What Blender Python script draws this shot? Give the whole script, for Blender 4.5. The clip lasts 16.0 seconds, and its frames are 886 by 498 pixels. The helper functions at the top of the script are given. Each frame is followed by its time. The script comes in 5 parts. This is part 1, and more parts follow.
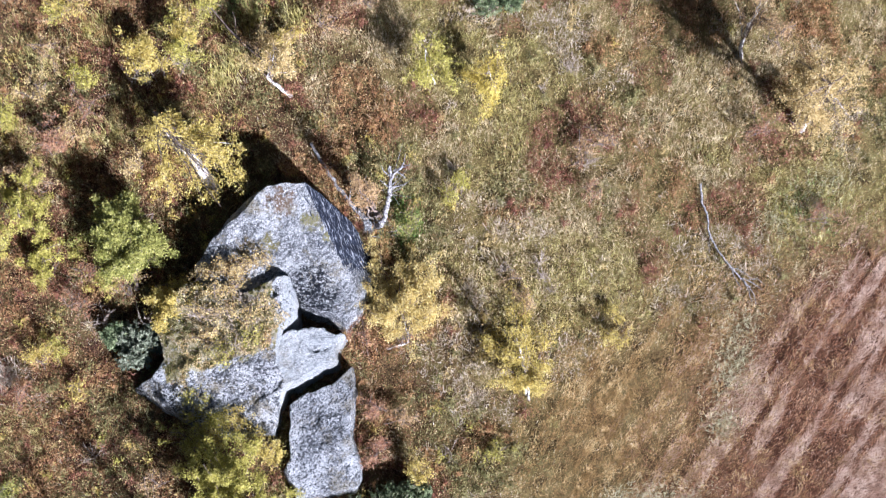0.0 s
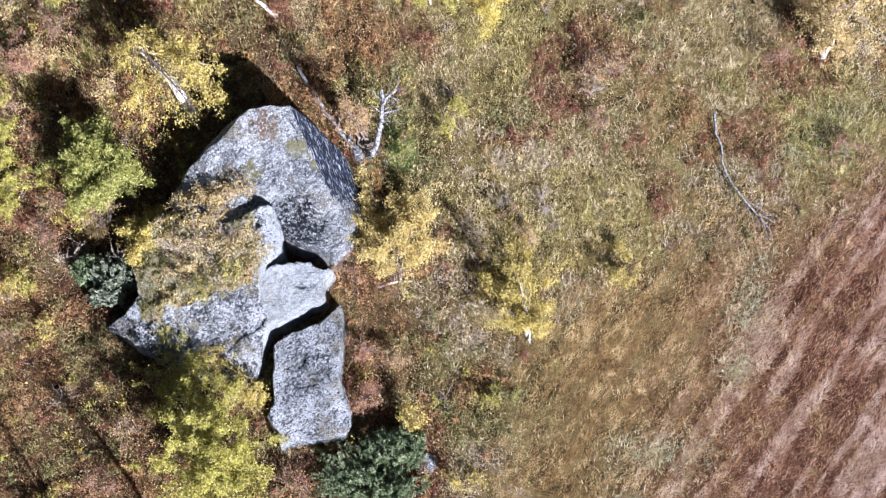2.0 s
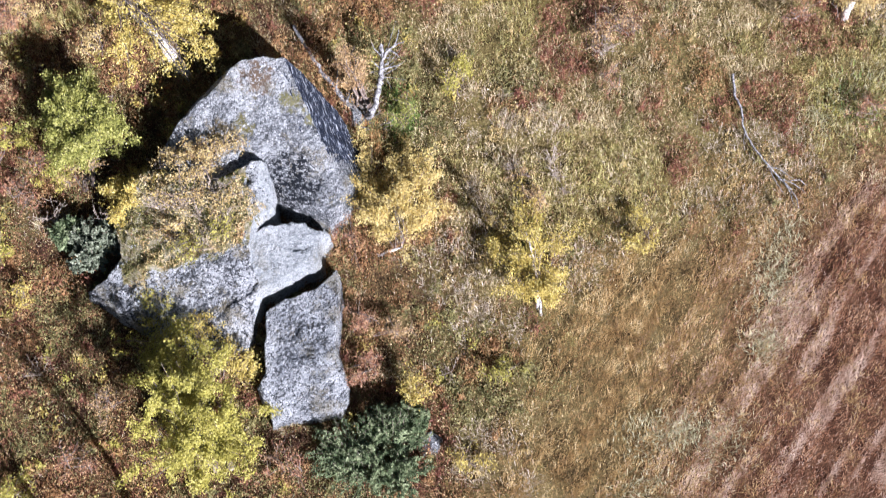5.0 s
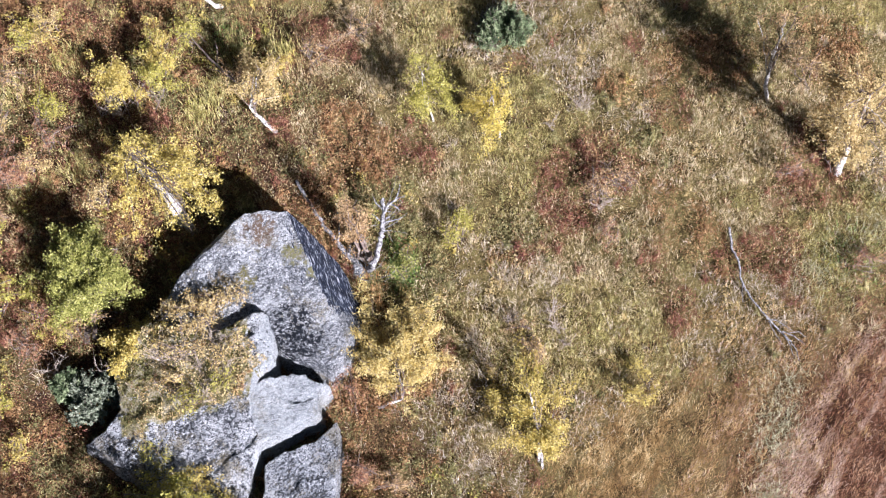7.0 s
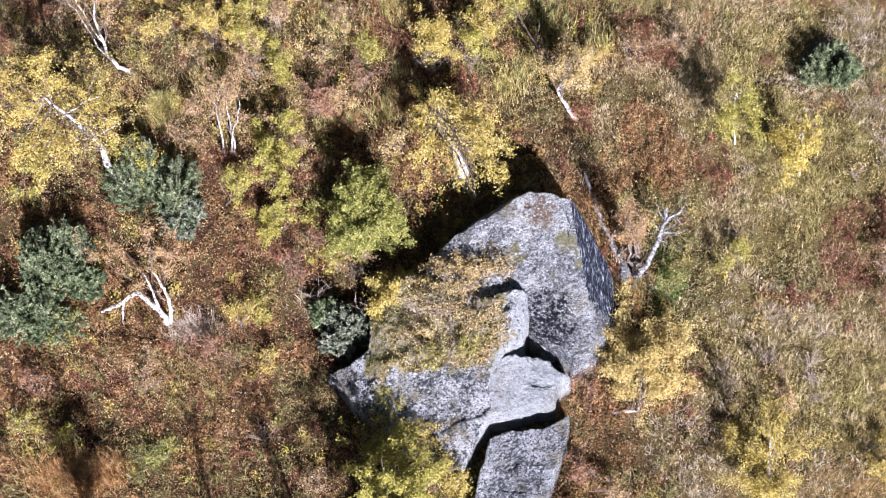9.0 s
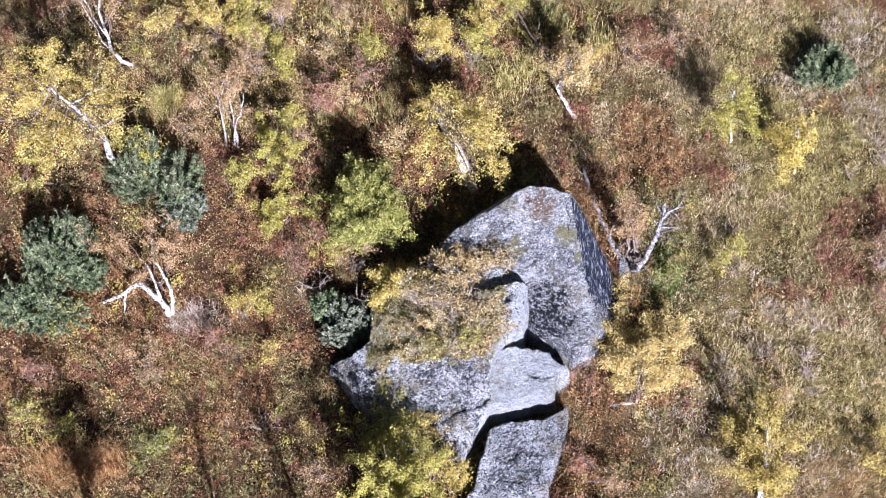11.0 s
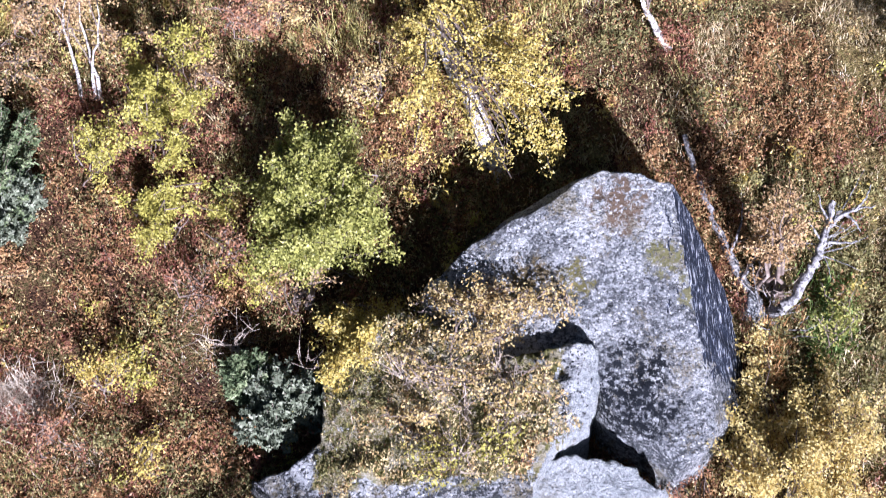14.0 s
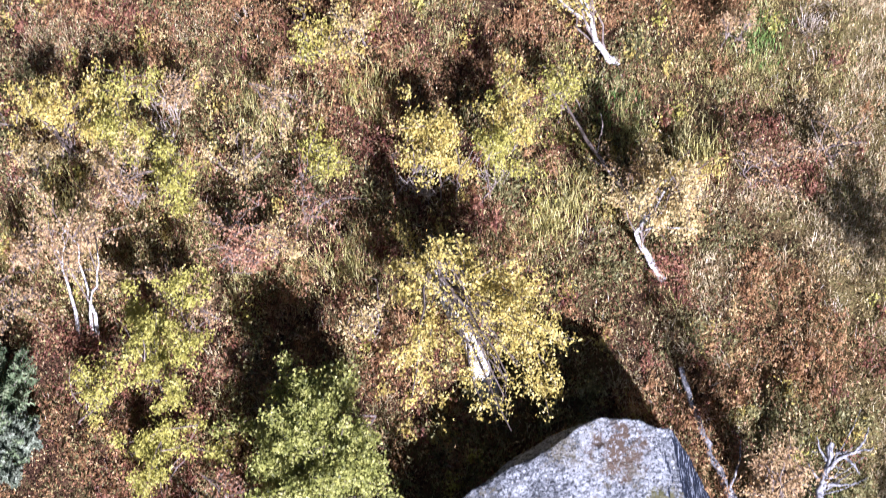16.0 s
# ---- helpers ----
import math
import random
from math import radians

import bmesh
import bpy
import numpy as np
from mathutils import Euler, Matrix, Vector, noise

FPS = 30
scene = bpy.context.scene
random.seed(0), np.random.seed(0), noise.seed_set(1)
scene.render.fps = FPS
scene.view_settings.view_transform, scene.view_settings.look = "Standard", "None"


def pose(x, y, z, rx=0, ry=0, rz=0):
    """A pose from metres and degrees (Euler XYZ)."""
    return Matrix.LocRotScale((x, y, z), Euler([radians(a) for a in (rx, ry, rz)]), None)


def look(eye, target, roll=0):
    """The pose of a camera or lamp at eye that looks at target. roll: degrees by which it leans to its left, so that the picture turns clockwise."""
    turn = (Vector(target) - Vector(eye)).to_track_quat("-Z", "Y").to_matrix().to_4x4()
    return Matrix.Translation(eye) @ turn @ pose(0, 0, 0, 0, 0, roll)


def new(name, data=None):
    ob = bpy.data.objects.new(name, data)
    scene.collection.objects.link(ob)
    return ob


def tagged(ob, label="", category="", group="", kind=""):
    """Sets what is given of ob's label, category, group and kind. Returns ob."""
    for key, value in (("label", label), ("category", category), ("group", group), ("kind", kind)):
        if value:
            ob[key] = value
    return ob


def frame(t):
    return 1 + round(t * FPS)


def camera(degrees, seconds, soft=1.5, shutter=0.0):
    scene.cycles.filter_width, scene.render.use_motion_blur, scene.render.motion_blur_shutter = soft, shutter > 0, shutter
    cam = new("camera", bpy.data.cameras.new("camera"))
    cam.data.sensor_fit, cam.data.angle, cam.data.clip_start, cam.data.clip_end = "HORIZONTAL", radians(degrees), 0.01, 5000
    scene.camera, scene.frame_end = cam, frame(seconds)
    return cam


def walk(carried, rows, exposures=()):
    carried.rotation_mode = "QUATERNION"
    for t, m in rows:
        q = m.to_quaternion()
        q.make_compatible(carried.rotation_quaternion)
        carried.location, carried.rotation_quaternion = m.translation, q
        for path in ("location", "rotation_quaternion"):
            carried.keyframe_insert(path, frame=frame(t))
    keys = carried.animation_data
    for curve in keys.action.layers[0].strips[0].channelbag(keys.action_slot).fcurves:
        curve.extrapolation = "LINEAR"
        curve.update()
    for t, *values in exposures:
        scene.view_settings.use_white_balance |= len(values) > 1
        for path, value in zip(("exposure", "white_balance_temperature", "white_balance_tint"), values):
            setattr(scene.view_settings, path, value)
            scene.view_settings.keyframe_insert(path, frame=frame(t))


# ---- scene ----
cam = camera(38.40, 16.0, soft=1.12, shutter=0.5)
PATH = [
    (0, -2.715, -10.591, 31.022, 19.242, -0.743, -17.266),
    (0.5, -2.784, -10.530, 30.414, 18.734, -0.929, -17.293),
    (1, -2.742, -10.502, 29.950, 18.298, -1.004, -17.175),
    (1.5, -2.834, -10.579, 29.357, 18.074, -1.219, -17.184),
    (2, -2.797, -11.015, 28.595, 18.411, -0.985, -17.099),
    (2.5, -2.960, -11.901, 27.627, 19.849, -0.792, -17.131),
    (3, -3.095, -12.856, 26.573, 21.531, -0.407, -17.192),
    (3.2, -3.077, -13.062, 26.189, 21.783, -0.226, -17.145),
    (5.3, -3.320, -13.638, 25.535, 24.981, -0.194, -17.255),
    (5.5, -3.314, -13.649, 25.534, 25.982, -0.156, -17.285),
    (6, -3.284, -13.727, 25.566, 28.341, -0.050, -17.271),
    (6.5, -3.301, -13.782, 25.554, 30.716, -0.075, -17.210),
    (7, -3.368, -13.838, 25.563, 31.034, -0.175, -17.241),
    (7.5, -3.498, -13.841, 25.544, 31.083, -0.178, -16.307),
    (8, -3.744, -13.811, 25.507, 31.037, 0.936, -8.702),
    (8.5, -3.940, -13.840, 25.485, 31.179, 1.918, -1.729),
    (9, -4.078, -13.938, 25.475, 31.370, 1.958, 0.072),
    (11.3, -4.582, -14.657, 25.350, 32.366, 0.907, -0.069),
    (11.4, -4.584, -14.240, 24.858, 32.190, 1.000, -0.120),
    (11.5, -4.585, -13.820, 24.362, 32.004, 1.087, -0.176),
    (12, -4.843, -11.811, 21.912, 31.079, 0.690, -0.373),
    (12.5, -5.111, -10.101, 19.705, 30.252, 0.144, -0.633),
    (13, -5.122, -8.557, 17.739, 29.273, 0.076, -0.617),
    (13.5, -5.078, -7.247, 15.967, 28.452, 0.086, -0.504),
    (14, -4.973, -6.910, 15.817, 28.838, 0.332, -0.285),
    (14.5, -5.008, -6.136, 16.285, 28.632, 0.324, -0.567),
    (15, -5.081, -5.620, 16.572, 29.481, 0.105, -0.775),
    (15.5, -5.097, -5.465, 16.688, 31.551, 0.025, -0.806),
    (16, -5.161, -5.400, 16.766, 33.654, -0.190, -0.923),
]
walk(cam, [(t, pose(*row)) for t, *row in PATH], [(0, 1.6, 5450, 15), (3, 1.58, 5500, 14), (5.5, 1.54, 5670, 15), (9, 1.47, 5700, 19), (11.5, 1.48, 5420, 22), (14, 1.59, 5380, 21), (16, 1.67, 5330, 22)])

# ---- light: low autumn sun from the south-south-east, clear sky ----
SUN_EL, SUN_AZ = radians(23.5), radians(161)
world = bpy.data.worlds.new("sky")
scene.world = world
world.use_nodes = True
sky = world.node_tree.nodes.new("ShaderNodeTexSky")
sky.sky_type, sky.sun_disc, sky.sun_elevation, sky.sun_rotation = "NISHITA", False, SUN_EL, SUN_AZ
background = world.node_tree.nodes["Background"]
background.inputs["Strength"].default_value = 0.017
world.node_tree.links.new(sky.outputs[0], background.inputs["Color"])
sun = new("sun", bpy.data.lights.new("sun", "SUN"))
sun.data.energy, sun.data.angle, sun.data.color = 5.0, radians(0.6), (1.0, 0.935, 0.89)
sun_from = Vector((math.sin(SUN_AZ) * math.cos(SUN_EL), math.cos(SUN_AZ) * math.cos(SUN_EL), math.sin(SUN_EL)))
sun.matrix_world = look(sun_from * 60, (0, 0, 0))


# ---- node helpers ----
def material(name):
    m = bpy.data.materials.new(name)
    m.use_nodes = True
    return m, m.node_tree.nodes, m.node_tree.links, m.node_tree.nodes["Principled BSDF"]


def noise_node(m, scale, detail=4.0, rough=0.6, stretch=None, turn=0.0):
    n, k = m.node_tree.nodes, m.node_tree.links
    where = n.new("ShaderNodeNewGeometry").outputs["Position"]
    if stretch:
        mapping = n.new("ShaderNodeMapping")
        mapping.inputs["Scale"].default_value = stretch
        spin = n.new("ShaderNodeVectorRotate")
        spin.rotation_type = "Z_AXIS"
        spin.inputs["Angle"].default_value = turn
        k.new(where, spin.inputs["Vector"])
        k.new(spin.outputs[0], mapping.inputs["Vector"])
        where = mapping.outputs[0]
    tex = n.new("ShaderNodeTexNoise")
    tex.inputs["Scale"].default_value = scale
    tex.inputs["Detail"].default_value = detail
    tex.inputs["Roughness"].default_value = rough
    k.new(where, tex.inputs["Vector"])
    return tex.outputs["Fac"]


def ramp(m, fac, stops):
    r = m.node_tree.nodes.new("ShaderNodeValToRGB")
    while len(r.color_ramp.elements) < len(stops):
        r.color_ramp.elements.new(0.5)
    for e, (at, c) in zip(r.color_ramp.elements, stops):
        e.position, e.color = at, (*c, 1) if len(c) == 3 else c
    m.node_tree.links.new(fac, r.inputs["Fac"])
    return r.outputs["Color"]


def step(m, fac, low, high):
    s = m.node_tree.nodes.new("ShaderNodeMapRange")
    s.interpolation_type = "SMOOTHSTEP"
    s.inputs["From Min"].default_value, s.inputs["From Max"].default_value = low, high
    m.node_tree.links.new(fac, s.inputs["Value"])
    return s.outputs[0]


def mix(m, fac, a, b, how="MIX"):
    x = m.node_tree.nodes.new("ShaderNodeMix")
    x.data_type, x.blend_type = "RGBA", how
    for socket, value in ((x.inputs[0], fac), (x.inputs[6], a), (x.inputs[7], b)):
        if isinstance(value, (int, float)):
            socket.default_value = value
        elif isinstance(value, tuple):
            socket.default_value = (*value, 1)
        else:
            m.node_tree.links.new(value, socket)
    return x.outputs[2]


def calc(m, how, a, b=0.0, c=0.0):
    x = m.node_tree.nodes.new("ShaderNodeMath")
    x.operation = how
    for socket, value in zip(x.inputs, (a, b, c)):
        if isinstance(value, (int, float)):
            socket.default_value = value
        else:
            m.node_tree.links.new(value, socket)
    return x.outputs[0]


def relief(m, bsdf, fac, strength, distance):
    b = m.node_tree.nodes.new("ShaderNodeBump")
    b.inputs["Strength"].default_value, b.inputs["Distance"].default_value = strength, distance
    m.node_tree.links.new(fac, b.inputs["Height"])
    m.node_tree.links.new(b.outputs[0], bsdf.inputs["Normal"])


def foliage(name, stops, through_light=0.35, rough=0.55, clumps=6.0):
    """Leaves and blades: hues from the stops, alike within a clump, some light passing through."""
    m, n, k, p = material(name)
    own = n.new("ShaderNodeNewGeometry").outputs["Random Per Island"]
    clump = step(m, noise_node(m, clumps, 3, 0.6), 0.36, 0.64)
    pick = calc(m, "MULTIPLY_ADD", clump, 0.5, calc(m, "MULTIPLY", own, 0.5))
    colour = ramp(m, pick, stops)
    p.inputs["Roughness"].default_value = rough
    p.inputs["Specular IOR Level"].default_value = 0.3
    k.new(colour, p.inputs["Base Color"])
    glow = n.new("ShaderNodeBsdfTranslucent")
    k.new(colour, glow.inputs["Color"])
    both = n.new("ShaderNodeMixShader")
    both.inputs[0].default_value = through_light * 0.7
    k.new(p.outputs[0], both.inputs[1])
    k.new(glow.outputs[0], both.inputs[2])
    k.new(both.outputs[0], n["Material Output"].inputs["Surface"])
    return m


# ---- materials ----
LEAVES = {
    "yellow": foliage("yellow_birch_leaf", [(0, (0.22, 0.15, 0.032)), (0.3, (0.42, 0.325, 0.075)), (0.7, (0.58, 0.475, 0.135)), (1, (0.71, 0.615, 0.30))]),
    "bright_yellow": foliage("bright_yellow_leaf", [(0, (0.34, 0.25, 0.04)), (0.5, (0.55, 0.44, 0.09)), (1, (0.72, 0.61, 0.2))]),
    "yellow_green": foliage("yellow_green_leaf", [(0, (0.14, 0.125, 0.026)), (0.4, (0.34, 0.31, 0.06)), (0.8, (0.51, 0.46, 0.115)), (1, (0.65, 0.58, 0.24))]),
    "green": foliage("green_leaf", [(0, (0.05, 0.055, 0.013)), (0.4, (0.205, 0.213, 0.046)), (0.8, (0.43, 0.415, 0.115)), (1, (0.62, 0.58, 0.27))]),
    "tan": foliage("tan_leaf", [(0, (0.19, 0.105, 0.05)), (0.5, (0.42, 0.28, 0.14)), (1, (0.60, 0.45, 0.24))]),
    "tan_yellow": foliage("tan_yellow_leaf", [(0, (0.26, 0.165, 0.055)), (0.5, (0.50, 0.38, 0.16)), (1, (0.70, 0.58, 0.31))]),
    "pale_yellow": foliage("pale_yellow_leaf", [(0, (0.40, 0.29, 0.085)), (0.4, (0.57, 0.445, 0.15)), (1, (0.74, 0.64, 0.33))], 0.5),
    "orange": foliage("orange_leaf", [(0, (0.30, 0.15, 0.06)), (0.5, (0.55, 0.35, 0.15)), (1, (0.70, 0.52, 0.27))]),
    "rust": foliage("rust_leaf", [(0, (0.16, 0.06, 0.04)), (0.5, (0.34, 0.17, 0.10)), (1, (0.52, 0.36, 0.2))]),
}
NEEDLES = {
    "green": foliage("juniper_needle", [(0, (0.018, 0.03, 0.012)), (0.45, (0.095, 0.13, 0.058)), (0.8, (0.25, 0.29, 0.155)), (1, (0.42, 0.46, 0.28))], 0.3, 0.75, clumps=4.0),
    "grey": foliage("grey_willow_leaf", [(0, (0.04, 0.052, 0.032)), (0.5, (0.15, 0.172, 0.115)), (1, (0.36, 0.38, 0.29))], 0.2, 0.85),
}
HEATH_RED = foliage("heath_leaf_red", [(0, (0.09, 0.028, 0.027)), (0.45, (0.21, 0.082, 0.052)), (0.8, (0.36, 0.185, 0.105)), (1, (0.54, 0.38, 0.22))], 0.38)
HEATH_RUST = foliage("heath_leaf_rust", [(0, (0.13, 0.06, 0.03)), (0.45, (0.30, 0.158, 0.07)), (0.8, (0.46, 0.285, 0.13)), (1, (0.66, 0.50, 0.27))], 0.4)
HEATH_GREEN = foliage("heath_leaf_green", [(0, (0.05, 0.052, 0.02)), (0.5, (0.205, 0.19, 0.072)), (0.88, (0.40, 0.355, 0.155)), (1, (0.64, 0.565, 0.31))], 0.38)
FALLEN = foliage("fallen_leaf", [(0, (0.38, 0.26, 0.11)), (0.5, (0.56, 0.43, 0.21)), (1, (0.72, 0.61, 0.37))], 0.2)
STRAW = foliage("straw_blade", [(0, (0.22, 0.155, 0.085)), (0.4, (0.57, 0.46, 0.265)), (0.8, (0.74, 0.635, 0.415)), (1, (0.84, 0.76, 0.58))], 0.42)
WITHERED = foliage("withered_blade", [(0, (0.24, 0.18, 0.13)), (0.45, (0.50, 0.42, 0.33)), (0.8, (0.66, 0.58, 0.48)), (1, (0.82, 0.76, 0.66))], 0.35)
GRASS_GREEN = foliage("green_blade", [(0, (0.14, 0.125, 0.035)), (0.4, (0.47, 0.42, 0.145)), (0.75, (0.64, 0.57, 0.24)), (1, (0.77, 0.70, 0.40))], 0.45)
SEDGE = foliage("mire_sedge_blade", [(0, (0.085, 0.034, 0.02)), (0.35, (0.23, 0.095, 0.048)), (0.65, (0.40, 0.20, 0.105)), (1, (0.68, 0.46, 0.28))], 0.35, clumps=2.6)
BRONZE = foliage("bronze_blade", [(0, (0.20, 0.09, 0.035)), (0.5, (0.46, 0.26, 0.10)), (1, (0.70, 0.50, 0.26))], 0.35)
FRESH = foliage("fresh_green_blade", [(0, (0.06, 0.12, 0.025)), (0.5, (0.17, 0.27, 0.06)), (1, (0.36, 0.42, 0.14))], 0.35)
PALE_SEDGE = foliage("pale_sedge_blade", [(0, (0.26, 0.145, 0.095)), (0.5, (0.47, 0.315, 0.23)), (1, (0.76, 0.60, 0.49))], 0.35, clumps=2.2)
MIRE_GRASS = foliage("mire_grass_blade", [(0, (0.13, 0.08, 0.03)), (0.45, (0.33, 0.20, 0.075)), (0.75, (0.54, 0.38, 0.165)), (1, (0.82, 0.67, 0.40))], 0.35, clumps=2.2)
PALE_GREEN = foliage("pale_green_blade", [(0, (0.20, 0.19, 0.10)), (0.5, (0.44, 0.42, 0.26)), (1, (0.68, 0.65, 0.46))], 0.4)
MOSS = foliage("moss_frond", [(0, (0.035, 0.035, 0.01)), (0.35, (0.13, 0.13, 0.03)), (0.6, (0.27, 0.21, 0.10)), (1, (0.46, 0.38, 0.20))], 0.2, clumps=2.4)


def mire_mask(m):
    """1 on the bog, 0 on the heath: two soft borders that wander."""
    n, k = m.node_tree.nodes, m.node_tree.links
    xyz = n.new("ShaderNodeSeparateXYZ")
    k.new(n.new("ShaderNodeNewGeometry").outputs["Position"], xyz.inputs[0])
    north = calc(m, "SUBTRACT", -3.3, xyz.outputs[1])
    west = calc(m, "SUBTRACT", xyz.outputs[0], calc(m, "MULTIPLY_ADD", xyz.outputs[1], 0.87, 6.5))
    wander = calc(m, "MULTIPLY_ADD", noise_node(m, 0.7, 3), 2.4, -1.2)
    return step(m, calc(m, "ADD", calc(m, "MINIMUM", north, west), wander), -1.3, 1.3)


def cells(m, scale, stretch=None, turn=0.0):
    """A random value for each of many small flakes, and the distance to the flake's middle."""
    n, k = m.node_tree.nodes, m.node_tree.links
    where = n.new("ShaderNodeNewGeometry").outputs["Position"]
    if stretch:
        spin = n.new("ShaderNodeVectorRotate")
        spin.rotation_type = "Z_AXIS"
        spin.inputs["Angle"].default_value = turn
        mapping = n.new("ShaderNodeMapping")
        mapping.inputs["Scale"].default_value = stretch
        k.new(where, spin.inputs["Vector"])
        k.new(spin.outputs[0], mapping.inputs["Vector"])
        where = mapping.outputs[0]
    v = n.new("ShaderNodeTexVoronoi")
    v.inputs["Scale"].default_value = scale
    k.new(where, v.inputs["Vector"])
    parts = n.new("ShaderNodeSeparateColor")
    k.new(v.outputs["Color"], parts.inputs[0])
    return parts.outputs[0], v.outputs["Distance"]


ground_mat, n, k, p = material("heath_litter")
fine, patch_1, patch_2 = noise_node(ground_mat, 26, 6, 0.75), noise_node(ground_mat, 0.55, 5, 0.65), noise_node(ground_mat, 1.7, 5, 0.7)
flake, flake_edge = cells(ground_mat, 42)
hue = calc(ground_mat, "MULTIPLY_ADD", step(ground_mat, patch_2, 0.34, 0.66), 0.55, calc(ground_mat, "MULTIPLY", flake, 0.45))
heath = ramp(ground_mat, hue, [(0.12, (0.040, 0.022, 0.014)), (0.35, (0.115, 0.058, 0.036)), (0.55, (0.175, 0.108, 0.055)), (0.72, (0.105, 0.092, 0.034)), (0.92, (0.25, 0.185, 0.085))])
dry_heath = ramp(ground_mat, hue, [(0.12, (0.045, 0.034, 0.013)), (0.35, (0.165, 0.125, 0.047)), (0.55, (0.28, 0.212, 0.09)), (0.75, (0.215, 0.185, 0.064)), (0.92, (0.38, 0.305, 0.15))])
place = n.new("ShaderNodeSeparateXYZ")
k.new(n.new("ShaderNodeNewGeometry").outputs["Position"], place.inputs[0])
dry = step(ground_mat, calc(ground_mat, "MULTIPLY_ADD", patch_1, 6.0, place.outputs[0]), -0.5, 5.5)
heath = mix(ground_mat, dry, heath, dry_heath)
stalk, _ = cells(ground_mat, 24, (1.0, 4.0, 1.0), radians(-35))
bog = ramp(ground_mat, calc(ground_mat, "MULTIPLY_ADD", step(ground_mat, patch_2, 0.36, 0.64), 0.5, calc(ground_mat, "MULTIPLY", stalk, 0.5)), [(0.1, (0.035, 0.013, 0.008)), (0.4, (0.095, 0.042, 0.022)), (0.7, (0.16, 0.082, 0.046)), (0.95, (0.24, 0.145, 0.09))])
redness = calc(ground_mat, "MULTIPLY_ADD", place.outputs[1], -0.87, calc(ground_mat, "ADD", place.outputs[0], calc(ground_mat, "MULTIPLY", patch_1, 4.0)))
bog = mix(ground_mat, step(ground_mat, redness, 11.0, 16.0), mix(ground_mat, 0.7, bog, dry_heath), bog)
base = mix(ground_mat, mire_mask(ground_mat), heath, bog)
base = mix(ground_mat, 0.6, base, ramp(ground_mat, fine, [(0.34, (0.1, 0.1, 0.1)), (0.5, (0.58, 0.58, 0.58)), (0.66, (1.2, 1.2, 1.19))]), "MULTIPLY")
k.new(base, p.inputs["Base Color"])
p.inputs["Roughness"].default_value, p.inputs["Specular IOR Level"].default_value = 0.95, 0.1
relief(ground_mat, p, calc(ground_mat, "SUBTRACT", calc(ground_mat, "ADD", fine, flake), flake_edge), 0.9, 0.05)


def stone(name, dark, light, pale, lichen, pits=1.0):
    """Flaky schist: crisp pale crusts and dark pits drawn out along the grain, more of either in places."""
    m, n, k, p = material(name)
    blot, wide = noise_node(m, 1.3, 6, 0.7), noise_node(m, 0.6, 3, 0.6)
    grain = noise_node(m, 24, 5, 0.75, (1.0, 1.35, 1.3), radians(20))
    chips = noise_node(m, 12, 5, 0.72, (1.0, 1.4, 1.2), radians(-30))
    flake, flake_edge = cells(m, 17, (1.0, 1.8, 1.4), radians(20))
    c = ramp(m, calc(m, "MULTIPLY_ADD", flake, 0.22, calc(m, "MULTIPLY_ADD", wide, 0.5, calc(m, "MULTIPLY", blot, 0.4))), [(0.34, dark), (0.55, light), (0.75, pale)])
    spread = calc(m, "MULTIPLY_ADD", blot, 0.55, -0.275)
    c = mix(m, calc(m, "MULTIPLY", step(m, calc(m, "ADD", grain, spread), 0.52, 0.54), 0.6 * lichen), c, (0.64, 0.65, 0.672))
    crust, crust_edge = cells(m, 21, (1.0, 1.25, 1.2), radians(20))
    c = mix(m, calc(m, "MULTIPLY", calc(m, "MULTIPLY", step(m, crust_edge, 0.50, 0.40), step(m, calc(m, "ADD", crust, spread), 0.60, 0.66)), 0.8 * lichen), c, (0.71, 0.722, 0.742))
    c = mix(m, calc(m, "MULTIPLY", step(m, calc(m, "SUBTRACT", chips, calc(m, "MULTIPLY", spread, 0.6)), 0.535, 0.555), 0.9 * pits), c, tuple(v * 0.3 for v in dark))
    c = mix(m, calc(m, "MULTIPLY", step(m, calc(m, "MULTIPLY_ADD", noise_node(m, 1.1, 5, 0.7), 0.7, calc(m, "MULTIPLY", grain, 0.45)), 0.60, 0.645), 0.65 * lichen), c, (0.20, 0.165, 0.09))
    hollow, hollow_edge = cells(m, 27, (1.0, 1.3, 1.2), radians(-30))
    c = mix(m, calc(m, "MULTIPLY", step(m, hollow_edge, 0.50, 0.36), calc(m, "MULTIPLY", step(m, hollow, 0.30, 0.24), pits)), c, tuple(v * 0.3 for v in dark))
    seam = noise_node(m, 2.2, 3, 0.55, (0.6, 2.6, 1.2), radians(12))
    crack = step(m, calc(m, "ABSOLUTE", calc(m, "SUBTRACT", seam, 0.5)), 0.012, 0.003)
    c = mix(m, calc(m, "MULTIPLY", crack, 0.7), c, tuple(v * 0.3 for v in dark))
    c = mix(m, 0.6, c, ramp(m, noise_node(m, 55, 3, 0.8), [(0.32, (0.35, 0.35, 0.36)), (0.5, (0.95, 0.95, 0.95)), (0.68, (1.45, 1.45, 1.43))]), "MULTIPLY")
    k.new(c, p.inputs["Base Color"])
    p.inputs["Roughness"].default_value, p.inputs["Specular IOR Level"].default_value = 0.85, 0.15
    relief(m, p, calc(m, "SUBTRACT", calc(m, "MULTIPLY_ADD", grain, 1.0, calc(m, "MULTIPLY", flake, 0.35)), calc(m, "MULTIPLY", chips, 1.6)), 1.0, 0.07)
    return m


